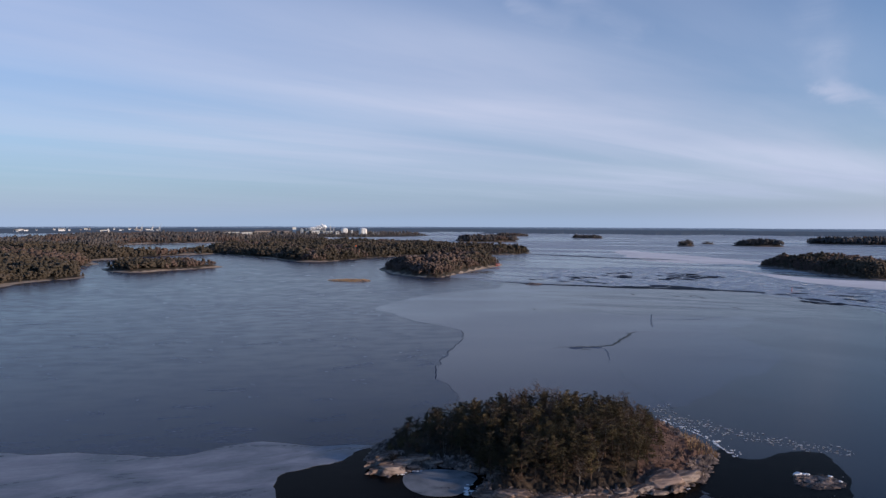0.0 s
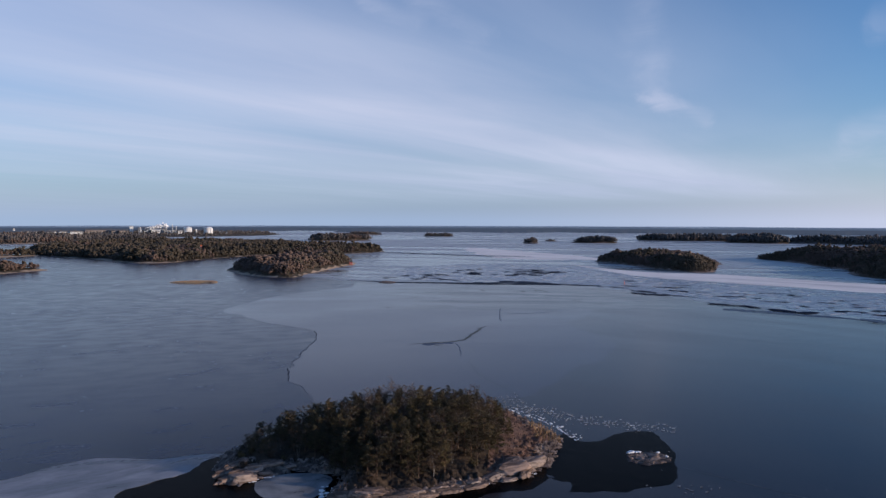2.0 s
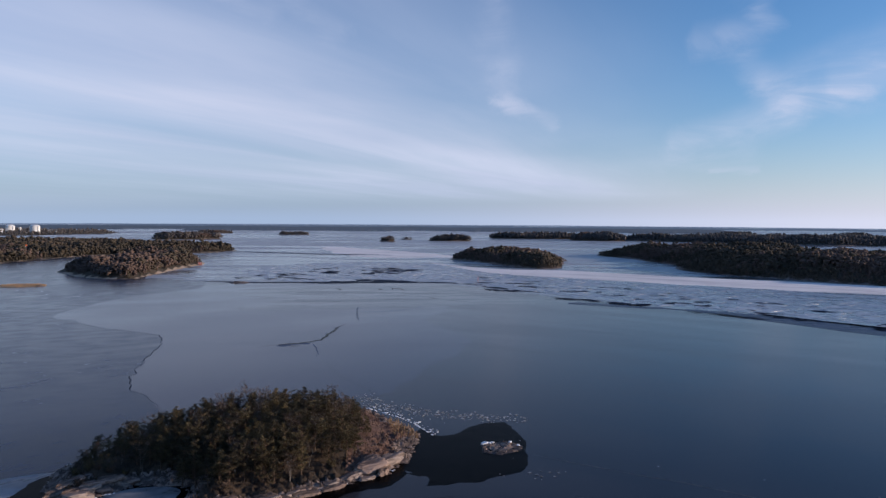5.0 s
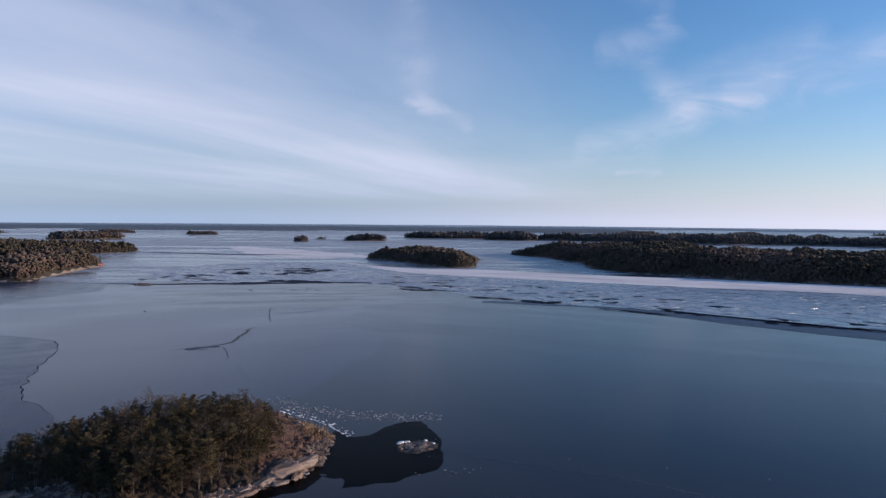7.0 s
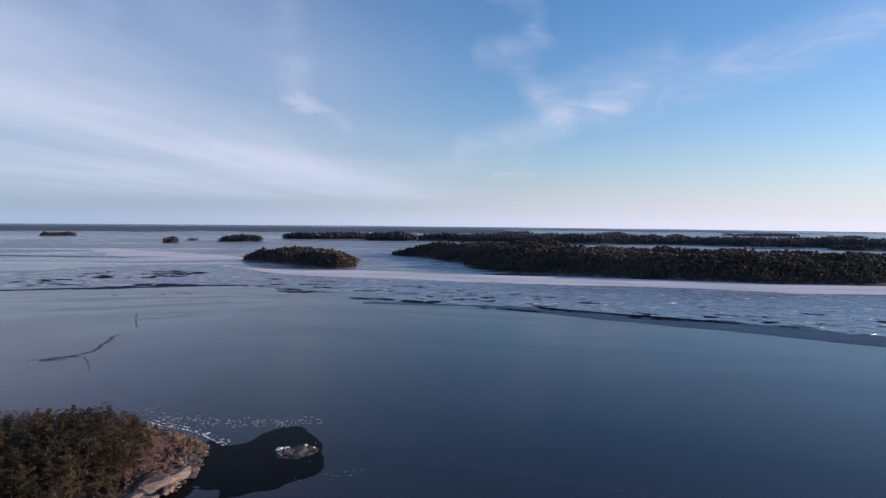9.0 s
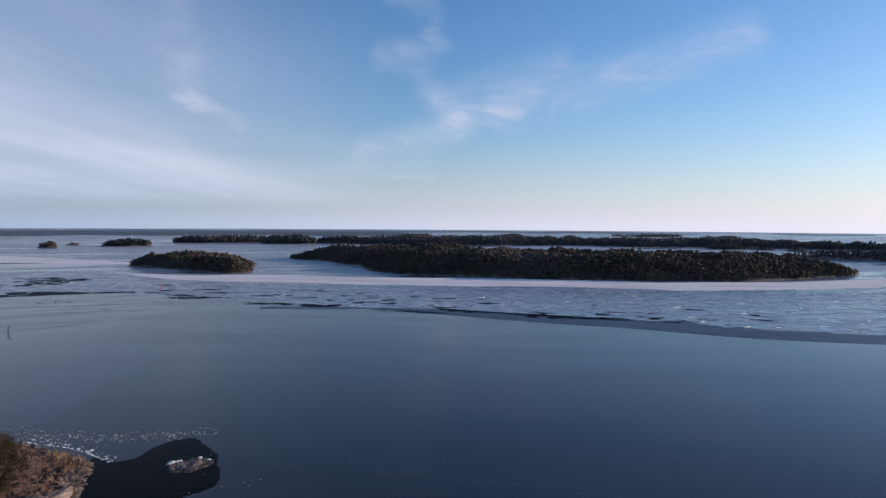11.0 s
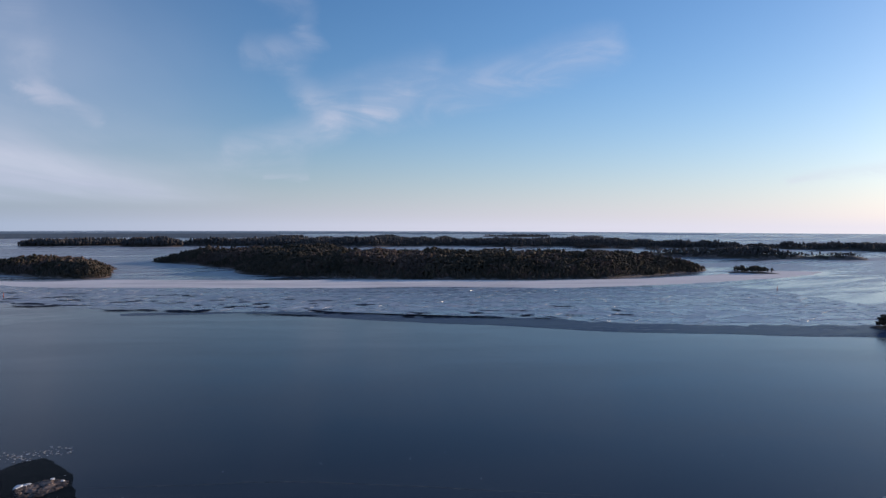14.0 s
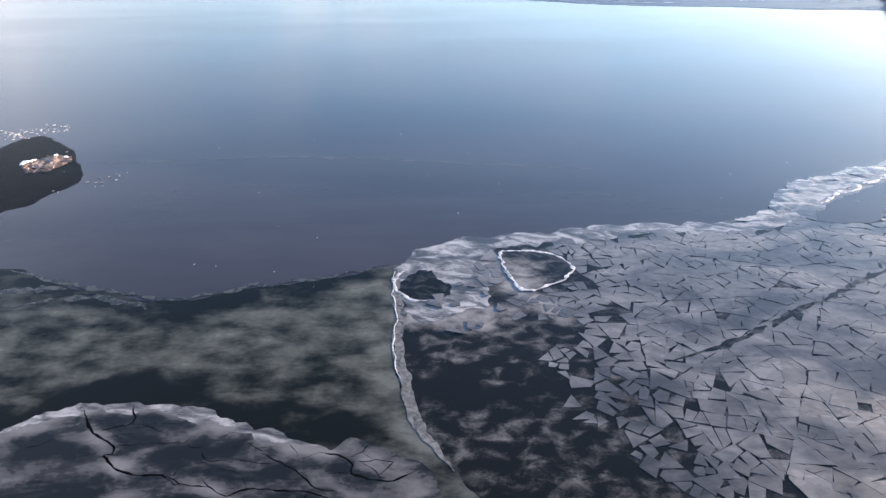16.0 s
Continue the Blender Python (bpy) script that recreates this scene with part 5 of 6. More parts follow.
PINES = [pine(401, 9.0, 2.1, True), pine(402, 8.5, 2.2, False), pine(403, 9.5, 1.8, True), pine(404, 8.0, 2.4, False), pine(405, 9.0, 2.0, True), pine(406, 8.5, 2.1, False)]
BIRCHES = [birch(421, 8.0), birch(422, 7.0), birch(423, 8.5)]
grove = outline([(-37.0, 126.0), (-31, 124.4), (-24.0, 122.6), (-18.0, 118.6), (-10.0, 113.4), (-3.0, 114.6), (3.0, 118.0), (8.0, 122.4), (12.2, 128.6), (14.0, 136.0), (13.0, 146.0), (7.0, 155.0), (-8, 158.5), (-22, 154), (-33, 144), (-38, 134)], True, 1.5)
p, d, r = scatter(grove, 2.6, 0.3, 430)
gz = islet.height(p)
tops_x, tops_z = (-36, -28, -22, -12, -2, 6, 10, 14), (6.0, 7.8, 8.6, 9.6, 9.6, 10.2, 9.5, 7.4)
first_p, first_b = [True] * len(PINES), [True] * len(BIRCHES)
for k in range(len(p)):
    want = np.interp(p[k, 0], tops_x, tops_z) - gz[k]
    want *= (0.62 + 0.44 * r.rand()) * min(1.0, 0.70 + 0.05 * d[k])
    want *= np.interp(p[k, 1], (112, 140, 160), (1.0, 1.0, 0.72))
    bare = r.rand() < (0.30 if -16 < p[k, 0] < -6 and p[k, 1] > 134 else 0.07)
    kinds, first = (BIRCHES, first_b) if bare else (PINES, first_p)
    i = r.randint(len(kinds))
    src = kinds[i]
    sc = want / (8.0 if bare else 8.8)
    m = pose(p[k, 0], p[k, 1], gz[k] - 0.12, 0, 0, r.rand() * 360) @ Matrix.Diagonal((sc * (0.95 + 0.4 * r.rand()), sc * (0.95 + 0.4 * r.rand()), sc, 1))
    if first[i]:
        src.matrix_basis, first[i] = m, False
    else:
        ob = copy_thing(src, Matrix.Identity(4))
        ob.matrix_basis = m


def bush(seed):
    r = np.random.RandomState(seed)
    V, F, CV, CF = [], [], [], []
    for k in range(9):
        a, ln = r.rand() * 6.283, 0.5 + 0.5 * r.rand()
        e = Vector((math.cos(a) * ln * 0.6, math.sin(a) * ln * 0.6, ln))
        tube(V, F, (0, 0, 0), e, 0.02, 0.008, 3)
        for _ in range(34):
            m = e * (0.3 + 0.75 * r.rand()) + Vector(r.randn(3)) * 0.14
            d1 = Vector((r.randn(), r.randn(), 0.6 + r.rand())).normalized() * (0.08 + 0.10 * r.rand())
            d2 = d1.cross(Vector(r.randn(3))).normalized() * 0.035
            n = len(CV)
            CV += [tuple(m - d1), tuple(m - d2), tuple(m + d1), tuple(m + d2)]
            CF.append((n, n + 1, n + 2, n + 3))
    ob = new("juniper_bush")
    part("stems", mesh_of("stems", V, F, ["pine_bark"]), ob)
    part("foliage", mesh_of("foliage", CV, CF, ["twigs" if seed % 2 else "needles"]), ob)
    return tagged(ob, "low brown leafless bush among the rocks" if seed % 2 else "low dark juniper bush among the rocks", "bush", "bushes of the islet")


BUSHES = [bush(451), bush(452), bush(453), bush(454)]
p, d, r = scatter(islet_line, 2.6, 3.6, 455, lambda q, r_: (inside_depth(grove, q) < 1.0) & (q[:, 1] < 150) & (q[:, 0] < 7))
gz = islet.height(p)
fresh = [True] * 4
for k in range(len(p)):
    i = r.randint(4)
    sc = 0.7 + 0.9 * r.rand()
    m = pose(p[k, 0], p[k, 1], gz[k] - 0.08, 0, 0, r.rand() * 360) @ Matrix.Scale(sc, 4)
    if fresh[i]:
        BUSHES[i].matrix_basis, fresh[i] = m, False
    else:
        ob = copy_thing(BUSHES[i], Matrix.Identity(4))
        ob.matrix_basis = m

# ---------------------------------------------------------------- the ice field under the camera
near_edge = outline([(-30, 99), (0, 98), (19.5, 94.2), (23.0, 85.2), (28.5, 74.3), (31.8, 69.7), (39.2, 66.5), (48.1, 60.8), (55.0, 57.6)], False, 0.7, 0.45, 2.2, 501)
seam = outline([(55.0, 57.6), (52.5, 53.9), (46.8, 48.8), (41.8, 44.5), (38.3, 39.9), (35.3, 34.6), (33.6, 29.0), (31, 20)], False, 0.7, 0.3, 2, 502)
far_edge = outline([(55.0, 57.6), (60, 58.0), (63.2, 57.0), (67.5, 55.5), (76.0, 48.8), (86.8, 41.2), (95.1, 32.7), (103.8, 27.5), (113, 28.2), (122.7, 26.8), (142.3, 19.3), (190, 4)], False, 0.8, 0.75, 2.4, 503)
sheet("mottled_ice", np.vstack([near_edge, seam[1:], [(0, 0), (-40, 50)]]), 0.035, 0.08, "mottled_ice", "dark thin ice with grey-green cloudy blotches")
sheet("dark_ice", np.vstack([far_edge, [(170, -50), (40, -40)], seam[::-1][:-1]]), 0.040, 0.08, "dark_ice", "dark thin ice with frosty spots under the broken floes")
slush_in = outline([(190, -6), (142, 12), (122, 20.5), (112, 21.4), (103, 23.0), (94, 28.4), (85.4, 37.4), (74, 45.2), (68, 50.6), (62, 52.2), (58.6, 55.0), (55.6, 57.0)], False, 0.8, 1.0, 2.0, 504)
sheet("slush_band", np.vstack([far_edge, slush_in]), 0.062, 0.1, "slush", "whitish slush band along the ice edge")
inner = outline([(55.6, 57.2), (60, 53.5), (66, 51.0), (60.5, 49.0), (59.4, 45.6), (56.0, 42.8), (51.6, 44.4), (49.4, 45.0), (47.4, 47.6), (50.0, 51.4)], True, 0.6, 0.7, 1.8, 505)
sheet("slush_patch", inner, 0.058, 0.1, "slush", "whitish frozen slush between the holes")
flat_plate = np.vstack([outline([(8.0, 62.4), (11.4, 61.5), (15.4, 59.8), (18.7, 56.4), (21.2, 53.4), (23.9, 47.0), (24.7, 44.6), (27.1, 39.4), (27.6, 37.9), (29.9, 37.7), (30.6, 35.6), (31.2, 33.1), (31.8, 30.9), (31.4, 28.6), (29.6, 26.4)], False, 0.5, 0.2, 1.6, 506),
                        [(24, 18), (0, 15), (-25, 50), (-10, 64)]])
plate = sheet("ice_plate", flat_plate, 0.12, 0.12, "white_ice", "whitish ice plate with branching dark cracks")
for k, (pts, wd) in enumerate([
        ([(15.3, 59.8), (15.2, 59.3), (14.7, 57.6), (14.3, 56.0), (14.7, 54.1), (14.9, 52.4), (14.5, 51.8), (13.7, 52.4), (13.7, 49.9), (14.4, 47.9), (16.1, 46.1), (16.2, 44.4), (17.0, 44.0)], 0.26),
        ([(18.6, 56.4), (17.8, 54.6), (17.2, 54.1), (16.2, 54.9), (15.0, 55.4)], 0.17), ([(26.7, 38.6), (27.9, 36.4), (27.7, 35.3), (26.9, 34.6), (27.5, 33.0), (28.5, 31.4), (29.8, 31.0), (31.3, 30.6)], 0.24),
        ([(27.8, 35.5), (29.2, 34.3), (30.4, 32.8), (29.0, 32.6), (28.1, 32.6)], 0.13), ([(28.0, 35.8), (29.3, 35.7), (30.6, 36.0)], 0.15), ([(28.4, 35.0), (28.6, 33.6), (28.1, 32.0)], 0.09), ([(29.2, 35.6), (29.4, 34.2)], 0.08),
        ([(18.1, 43.9), (18.0, 42.2), (18.4, 40.3), (20.1, 39.6), (21.9, 37.3), (23.2, 35.7), (23.7, 34.4), (24.6, 32.6)], 0.17), ([(23.2, 42.6), (23.7, 39.8), (24.0, 38.1), (23.9, 35.4), (25.0, 33.6)], 0.13),
        ([(22.7, 43.3), (24.5, 42.1)], 0.09), ([(21.4, 46.8), (23.3, 46.0)], 0.08), ([(21.4, 44.9), (22.6, 44.1)], 0.08), ([(19.7, 46.3), (19.5, 44.7), (21.1, 43.5)], 0.1), ([(15.0, 52.5), (17.0, 50.8)], 0.11),
        ([(16.1, 46.1), (16.8, 43.6), (18.2, 42.0)], 0.13), ([(23.0, 44.7), (23.5, 42.0)], 0.08), ([(25.0, 34.5), (26.8, 34.1)], 0.07), ([(24.1, 39.5), (27.0, 38.3)], 0.08), ([(9.3, 58.3), (10.6, 57.5), (12.0, 57.6)], 0.09),
        ([(17.9, 53.6), (18.9, 50.3)], 0.08), ([(19.4, 48.2), (19.4, 47.1), (20.6, 46.4)], 0.09), ([(17.0, 50.8), (19.3, 48.4), (21.0, 48.6)], 0.06), ([(19.5, 44.7), (17.6, 46.0), (16.4, 45.4)], 0.06), ([(21.1, 43.5), (22.6, 41.0), (23.6, 40.2)], 0.07),
        ([(18.4, 40.3), (16.6, 39.0), (15.0, 39.6)], 0.09), ([(20.1, 39.6), (20.6, 41.6), (19.6, 43.6)], 0.06), ([(25.6, 41.4), (25.0, 39.2)], 0.06), ([(25.4, 36.2), (26.9, 34.8)], 0.08), ([(23.2, 35.7), (21.8, 34.4), (21.6, 32.6)], 0.08)]):
    ribbon("crack", pts, wd * 0.85, "water", "", 0.1245, 0, 0.7, 0.12, 0.8, 520 + k, 0.5, parent=plate, straight=True)
ribbon("plate_edge", [(8.0, 62.2), (11.4, 61.3), (15.4, 59.5), (18.6, 56.1), (21.0, 53.2), (23.6, 46.9), (24.5, 44.4), (27.0, 39.2)], 1.3, "slush", "", 0.123, 0, 0.8, 0.2, 1.6, 506, 0.5, parent=plate)
seam_line = [(54.0, 56.8), (51.8, 54.6), (49.7, 52.6), (46.5, 48.8), (43.1, 45.9), (40.4, 42.8), (38.3, 39.7), (36.1, 37.0), (34.5, 34.2), (33.6, 30.9), (32.8, 28.6)]
ribbon("frozen_seam", [(x + 0.35, y - 0.35) for x, y in seam_line], 1.15, "seam_ice", "pale frozen seam between two ice sheets", 0.066, 0, 0.32, 0.14, 1.6, 540, 0.22, "ice ridge")
ribbon("frozen_seam", seam_line[:7], 0.15, "rim_ice", "thin white ridge along the frozen seam", 0.07, 0.03, 0.8, 0.16, 1.2, 539, 0.2, "ice ridge")
ribbon("pressure_ridge", [(97, 30.6), (103, 26.8), (109, 26.6), (115.8, 26.6), (122.4, 26.0), (131, 22.2), (140.6, 18.2), (156, 13)], 3.0, "slush", "thick white slush ridge along the ice edge", 0.07, 0.12, 0.9, 0.8, 4.0, 538, 0.8, "ice ridge")
ribbon("pressure_ridge", [(114, 22.2), (121.5, 20.7), (127, 19.2), (133.4, 17.5), (141, 14.6)], 0.7, "rim_ice", "thin white ridge on the ice", 0.108, 0.05, 1.0, 0.6, 2.4, 537, 0.6, "ice ridge")
sheet("smooth_patch", outline([(107, 20.6), (114, 21.4), (121, 19.8), (133, 16.4), (146, 11.5), (132, 10.6), (121, 13.6), (112, 14.8)], True, 0.8, 0.9, 3.0, 536), 0.104, 0.1, "clear_ice", "smooth clear refrozen patch inside the slush ridge")
ribbon("frozen_seam", [(20, 94.6), (23.6, 85.6), (29.0, 74.8), (32.2, 70.4), (39.2, 67.0), (48.1, 61.2), (55.0, 58.0)], 0.7, "fringe_ice", "thin ragged ridge along the ice edge", 0.05, 0, 0.9, 0.5, 2.0, 501, 0.6, "ice ridge")
ribbon("frozen_seam", [(17.0, 84.0), (21.5, 81.6), (24.5, 79.2), (28.2, 71.4)], 0.9, "fringe_ice", "grey feathered ridge in the thin ice", 0.045, 0, 0.9, 0.5, 2.0, 543, 0.6, "ice ridge")
ribbon("frozen_seam", [(16.0, 90.0), (20.0, 86.4), (23.6, 83.4)], 1.1, "fringe_ice", "grey feathered ridge in the thin ice", 0.045, 0, 0.9, 0.4, 2.0, 544, 0.6, "ice ridge")
ribbon("hair_crack", [(43.5, 124.4), (56, 113), (69.3, 101.5), (82.1, 85.1), (93, 70), (103.2, 55.7)], 0.16, "seam_ice", "thin pale healed crack in the smooth ice", 0.012, 0, 0.6, 0.3, 6, 541, 1.5, "crack")
ribbon("dark_streak", [(105, 7), (84, 13.5), (74, 15.8), (66, 18.6), (60, 22.0)], 0.7, "dark_ice", "narrow dark lead through the broken ice", 0.095, 0, 0.8, 0.5, 4, 542, 1.0, "crack")
rim_line = outline([(66.8, 49.4), (69.1, 47.8), (71.2, 44.5), (70.8, 40.8), (67.8, 39.2), (64.0, 39.7), (61.4, 41.2), (62.4, 44.1)], True, 0.4, 0.25, 1.2, 545)
hole = sheet("seal_hole", rim_line, 0.135, 0.05, "dark_ice", "dark refrozen hole with a raised white rim", "ice hole", "thing")
part("rim", ribbon_mesh("rim", np.vstack([rim_line, rim_line[:2]]), 0.42, 0.13, "rim_ice", 0.03, 0.9, 546, False), hole, "raised white rim of slush")
hole2 = outline([(51.7, 53.4), (54.3, 54.3), (56.2, 54.2), (56.9, 53.0), (56.2, 51.2), (56.1, 49.6), (55.4, 48.0), (53.9, 47.7), (52.2, 48.4), (50.9, 49.5), (50.4, 51.1), (50.8, 52.7)], True, 0.22, 0.32, 0.8, 547)
sheet("ice_hole", hole2, 0.085, 0.05, "hole_ice", "dark half-frozen hole in the slush", "ice hole", "thing")
ribbon("hole_rim", [(54.6, 55.6), (52.2, 55.0), (50.6, 52.8), (50.2, 50.4), (51.4, 48.6)], 0.5, "rim_ice", "whitish rim beside the dark hole", 0.087, 0.03, 0.7, 0.25, 1.2, 548, 0.4, "ice ridge")


def shards(poly, size_at, r, depth=0):
    """Break a convex plate into smaller ones by straight cuts."""
    x, y = poly[:, 0], poly[:, 1]
    area = 0.5 * abs(np.dot(x, np.roll(y, -1)) - np.dot(y, np.roll(x, -1)))
    if depth > 13 or area < size_at(poly.mean(0)) * (0.45 + 1.3 * r.rand()):
        return [poly]
    c = (poly * r.dirichlet(np.ones(len(poly)) * 7)[:, None]).sum(0)
    ext = np.linalg.svd(poly - poly.mean(0))[2][0]
    a = math.atan2(ext[1], ext[0]) + 1.5708 + r.randn() * 0.30
    nrm = np.array((-math.sin(a), math.cos(a)))
    s = (poly - c) @ nrm
    sides = ([], [])
    for i in range(len(poly)):
        j = (i + 1) % len(poly)
        sides[0 if s[i] > 0 else 1].append(poly[i])
        if (s[i] > 0) != (s[j] > 0):
            q = poly[i] + (poly[j] - poly[i]) * s[i] / (s[i] - s[j])
            sides[0].append(q)
            sides[1].append(q)
    out = []
    for part_ in sides:
        if len(part_) > 2:
            out += shards(np.array(part_), size_at, r, depth + 1)
    return out


def looseness(c):
    """0 where the plates lie close, 1 out in the dark gap."""
    d = (c[0] - 47.5) * 0.80 - (c[1] - 24.0) * 0.60
    e = np.clip(1.0 - (d + 3.0) / 19.0, 0.0, 1.0)
    return float(e if c[1] < 44 else e * 0.6)


rr = np.random.RandomState(77)
big = np.array([(45.0, -20.0), (160.0, -20.0), (160.0, 12.0), (104.0, 25.5), (86.0, 38.5), (68.0, 51.5), (57.0, 49.0), (44.0, 22.0)])
region = outline([(64, 51.5), (73, 46.5), (85, 38.0), (94, 29.4), (103, 24.0), (122, 21.4), (150, 12), (150, -12), (44, -14), (38, 10), (42, 19), (47, 27), (51.5, 32), (54.5, 37), (57.5, 43), (60.0, 47.5)], True, 2, 1.0, 5, 550)
plates = shards(big, lambda c: np.interp(c[0] - 0.3 * c[1], (40, 56, 100), (3.2, 4.6, 6.5)), rr)
mid = np.array([q.mean(0) for q in plates])
dep = inside_depth(region, mid)
hole_d = inside_depth(rim_line, mid)
kept = []
for q, c, d, h in zip(plates, mid, dep, hole_d):
    lo = looseness(c)
    if d < 0.2 or h > -0.7 or rr.rand() < lo * lo * 0.75 or rr.rand() < 0.02:
        continue
    kept.append((q, c, lo))
kept.sort(key=lambda k: math.hypot(k[1][0] - 54, k[1][1] - 16))


def plate_mesh(q, c, lo, r):
    s = 1.05 - (0.13 * r.rand() + 0.26 * lo * (0.3 + r.rand()))
    a = r.randn() * (0.10 + 0.22 * lo)
    m = np.array(((math.cos(a), -math.sin(a)), (math.sin(a), math.cos(a))))
    flat = (q - c) @ m.T * s
    keep = [k for k in range(len(flat)) if np.hypot(*(flat[k] - flat[k - 1])) > 0.12]
    flat = flat[keep] if len(keep) > 2 else flat
    flat = flat * (1 + 0.07 * r.randn(len(flat), 1))
    tilt, top, n = r.randn(2) * 0.005, 0.066 + 0.024 * r.rand(), len(flat)
    V = [(x, y, top + x * tilt[0] + y * tilt[1]) for x, y in flat] + [(x, y, 0.0) for x, y in flat]
    turn = sum(flat[i - 1][0] * flat[i][1] - flat[i][0] * flat[i - 1][1] for i in range(n)) > 0
    order = list(range(n)) if turn else list(range(n))[::-1]
    F = [tuple(order)]
    for i in range(n):
        a_, b_ = order[i - 1], order[i]
        F.append((a_, a_ + n, b_ + n, b_))
    return V, F


rest_v, rest_f = [], []
for k, (q, c, lo) in enumerate(kept):
    V, F = plate_mesh(q, c, lo, rr)
    if k < 290:
        ob = part("ice_floe", mesh_of("ice_floe", V, F, ["floe"]), None, "", Matrix.Translation((c[0], c[1], 0.0)))
        tagged(ob, "angular grey floe of broken ice" if lo < 0.3 else "loose angular grey floe beside dark water", "ice floe", "floes of the broken ice")
    else:
        n = len(rest_v)
        rest_v += [(x + c[0], y + c[1], z) for x, y, z in V]
        rest_f += [tuple(i + n for i in f) for f in F]
if rest_v:
    tagged(new("broken_ice", mesh_of("broken_ice", rest_v, rest_f, ["floe"])), "close field of angular grey ice floes", "ice", kind="stuff")
# pack ice out by the long island: broken plates of ten metres and more on dark refrozen water
pack_region = outline([(-10, 503), (60, 497), (100, 473), (130, 430), (157, 380), (192, 322), (216, 299), (233, 260), (256, 235), (279, 202), (291, 165), (318, 127), (345, 98), (400, 45),
                       (520, 185), (430, 268), (361, 345), (311, 383), (252, 441), (201, 494), (155, 560), (120, 680), (20, 700), (-40, 600)], True, 8, 3, 14, 560)
sheet("pack_base", pack_region, 0.056, 0.1, "gap_ice", "dark refrozen water between the pack ice floes")
floats = shards(np.array([(-70.0, 470.0), (400.0, 15.0), (560.0, 180.0), (140.0, 740.0), (-60.0, 740.0)]), lambda c: np.interp(c[1], (100, 450, 650), (26.0, 40.0, 90.0)), rr)
mid = np.array([q.mean(0) for q in floats])
dep = inside_depth(pack_region, mid)
pv, pf, near_floes = [], [], 0
sparse = waves(561)
order = np.argsort(np.hypot(mid[:, 0], mid[:, 1]))
for q, c, d in ((floats[i], mid[i], dep[i]) for i in order):
    if d < 0 or rr.rand() < 0.25 + 0.3 * math.exp(-d / 14.0) + 0.5 * max(0.0, float(sparse(c[0], c[1], 40))):
        continue
    turn_ = rr.randn() * 0.08
    flat = (q - c) @ np.array(((math.cos(turn_), -math.sin(turn_)), (math.sin(turn_), math.cos(turn_)))).T * (1 - (0.02 + 0.16 * rr.rand() ** 2))
    k = len(flat)
    if sum(flat[i - 1][0] * flat[i][1] - flat[i][0] * flat[i - 1][1] for i in range(k)) < 0:
        flat = flat[::-1]
    top = 0.12 + 0.08 * rr.rand()
    V = [(x, y, top) for x, y in flat] + [(x, y, 0.0) for x, y in flat]
    F = [tuple(range(k))] + [((i - 1) % k, k + (i - 1) % k, k + i, i) for i in range(k)]
    if near_floes < 280:
        near_floes += 1
        ob = part("pack_floe", mesh_of("pack_floe", V, F, ["pack_ice"]), None, "", Matrix.Translation((c[0], c[1], 0.0)))
        tagged(ob, "pale snow-dusted floe of the pack ice", "ice floe", "floes of the pack ice")
    else:
        n = len(pv)
        pv += [(x + c[0], y + c[1], z) for x, y, z in V]
        pf += [tuple(i + n for i in f) for f in F]
tagged(new("pack_ice", mesh_of("pack_ice", pv, pf, ["pack_ice"])), "field of broken pale pack ice with dark gaps", "ice", kind="stuff")
# a few pieces adrift round the holes
for k in range(34):
    t = rr.rand()
    c = np.array((48.5 + 12 * rr.rand(), 40 + 9 * rr.rand()))
    n = rr.randint(3, 6)
    a = np.sort(rr.rand(n)) * 6.283
    if np.max(np.diff(np.append(a, a[0] + 6.283))) > 3.0:
        continue
    q = np.stack([np.cos(a), np.sin(a)], 1) * (0.5 + 0.9 * rr.rand())
    V, F = plate_mesh(q, np.zeros(2), 0.2, rr)
    ob = part("ice_floe", mesh_of("ice_floe", V, F, ["floe"]), None, "", Matrix.Translation((c[0], c[1], 0.03 + 0.002 * k)))
    tagged(ob, "small loose floe in the frozen slush", "ice floe", "floes round the holes")


# ---------------------------------------------------------------- works, town and marks on the far shore
def box(V, F, x0, x1, y0, y1, z0, z1):
    n = len(V)
    V += [(x, y, z) for z in (z0, z1) for x, y in ((x0, y0), (x1, y0), (x1, y1), (x0, y1))]
    F += [(n, n + 3, n + 2, n + 1), (n + 4, n + 5, n + 6, n + 7)] + [(n + k, n + (k + 1) % 4, n + 4 + (k + 1) % 4, n + 4 + k) for k in range(4)]


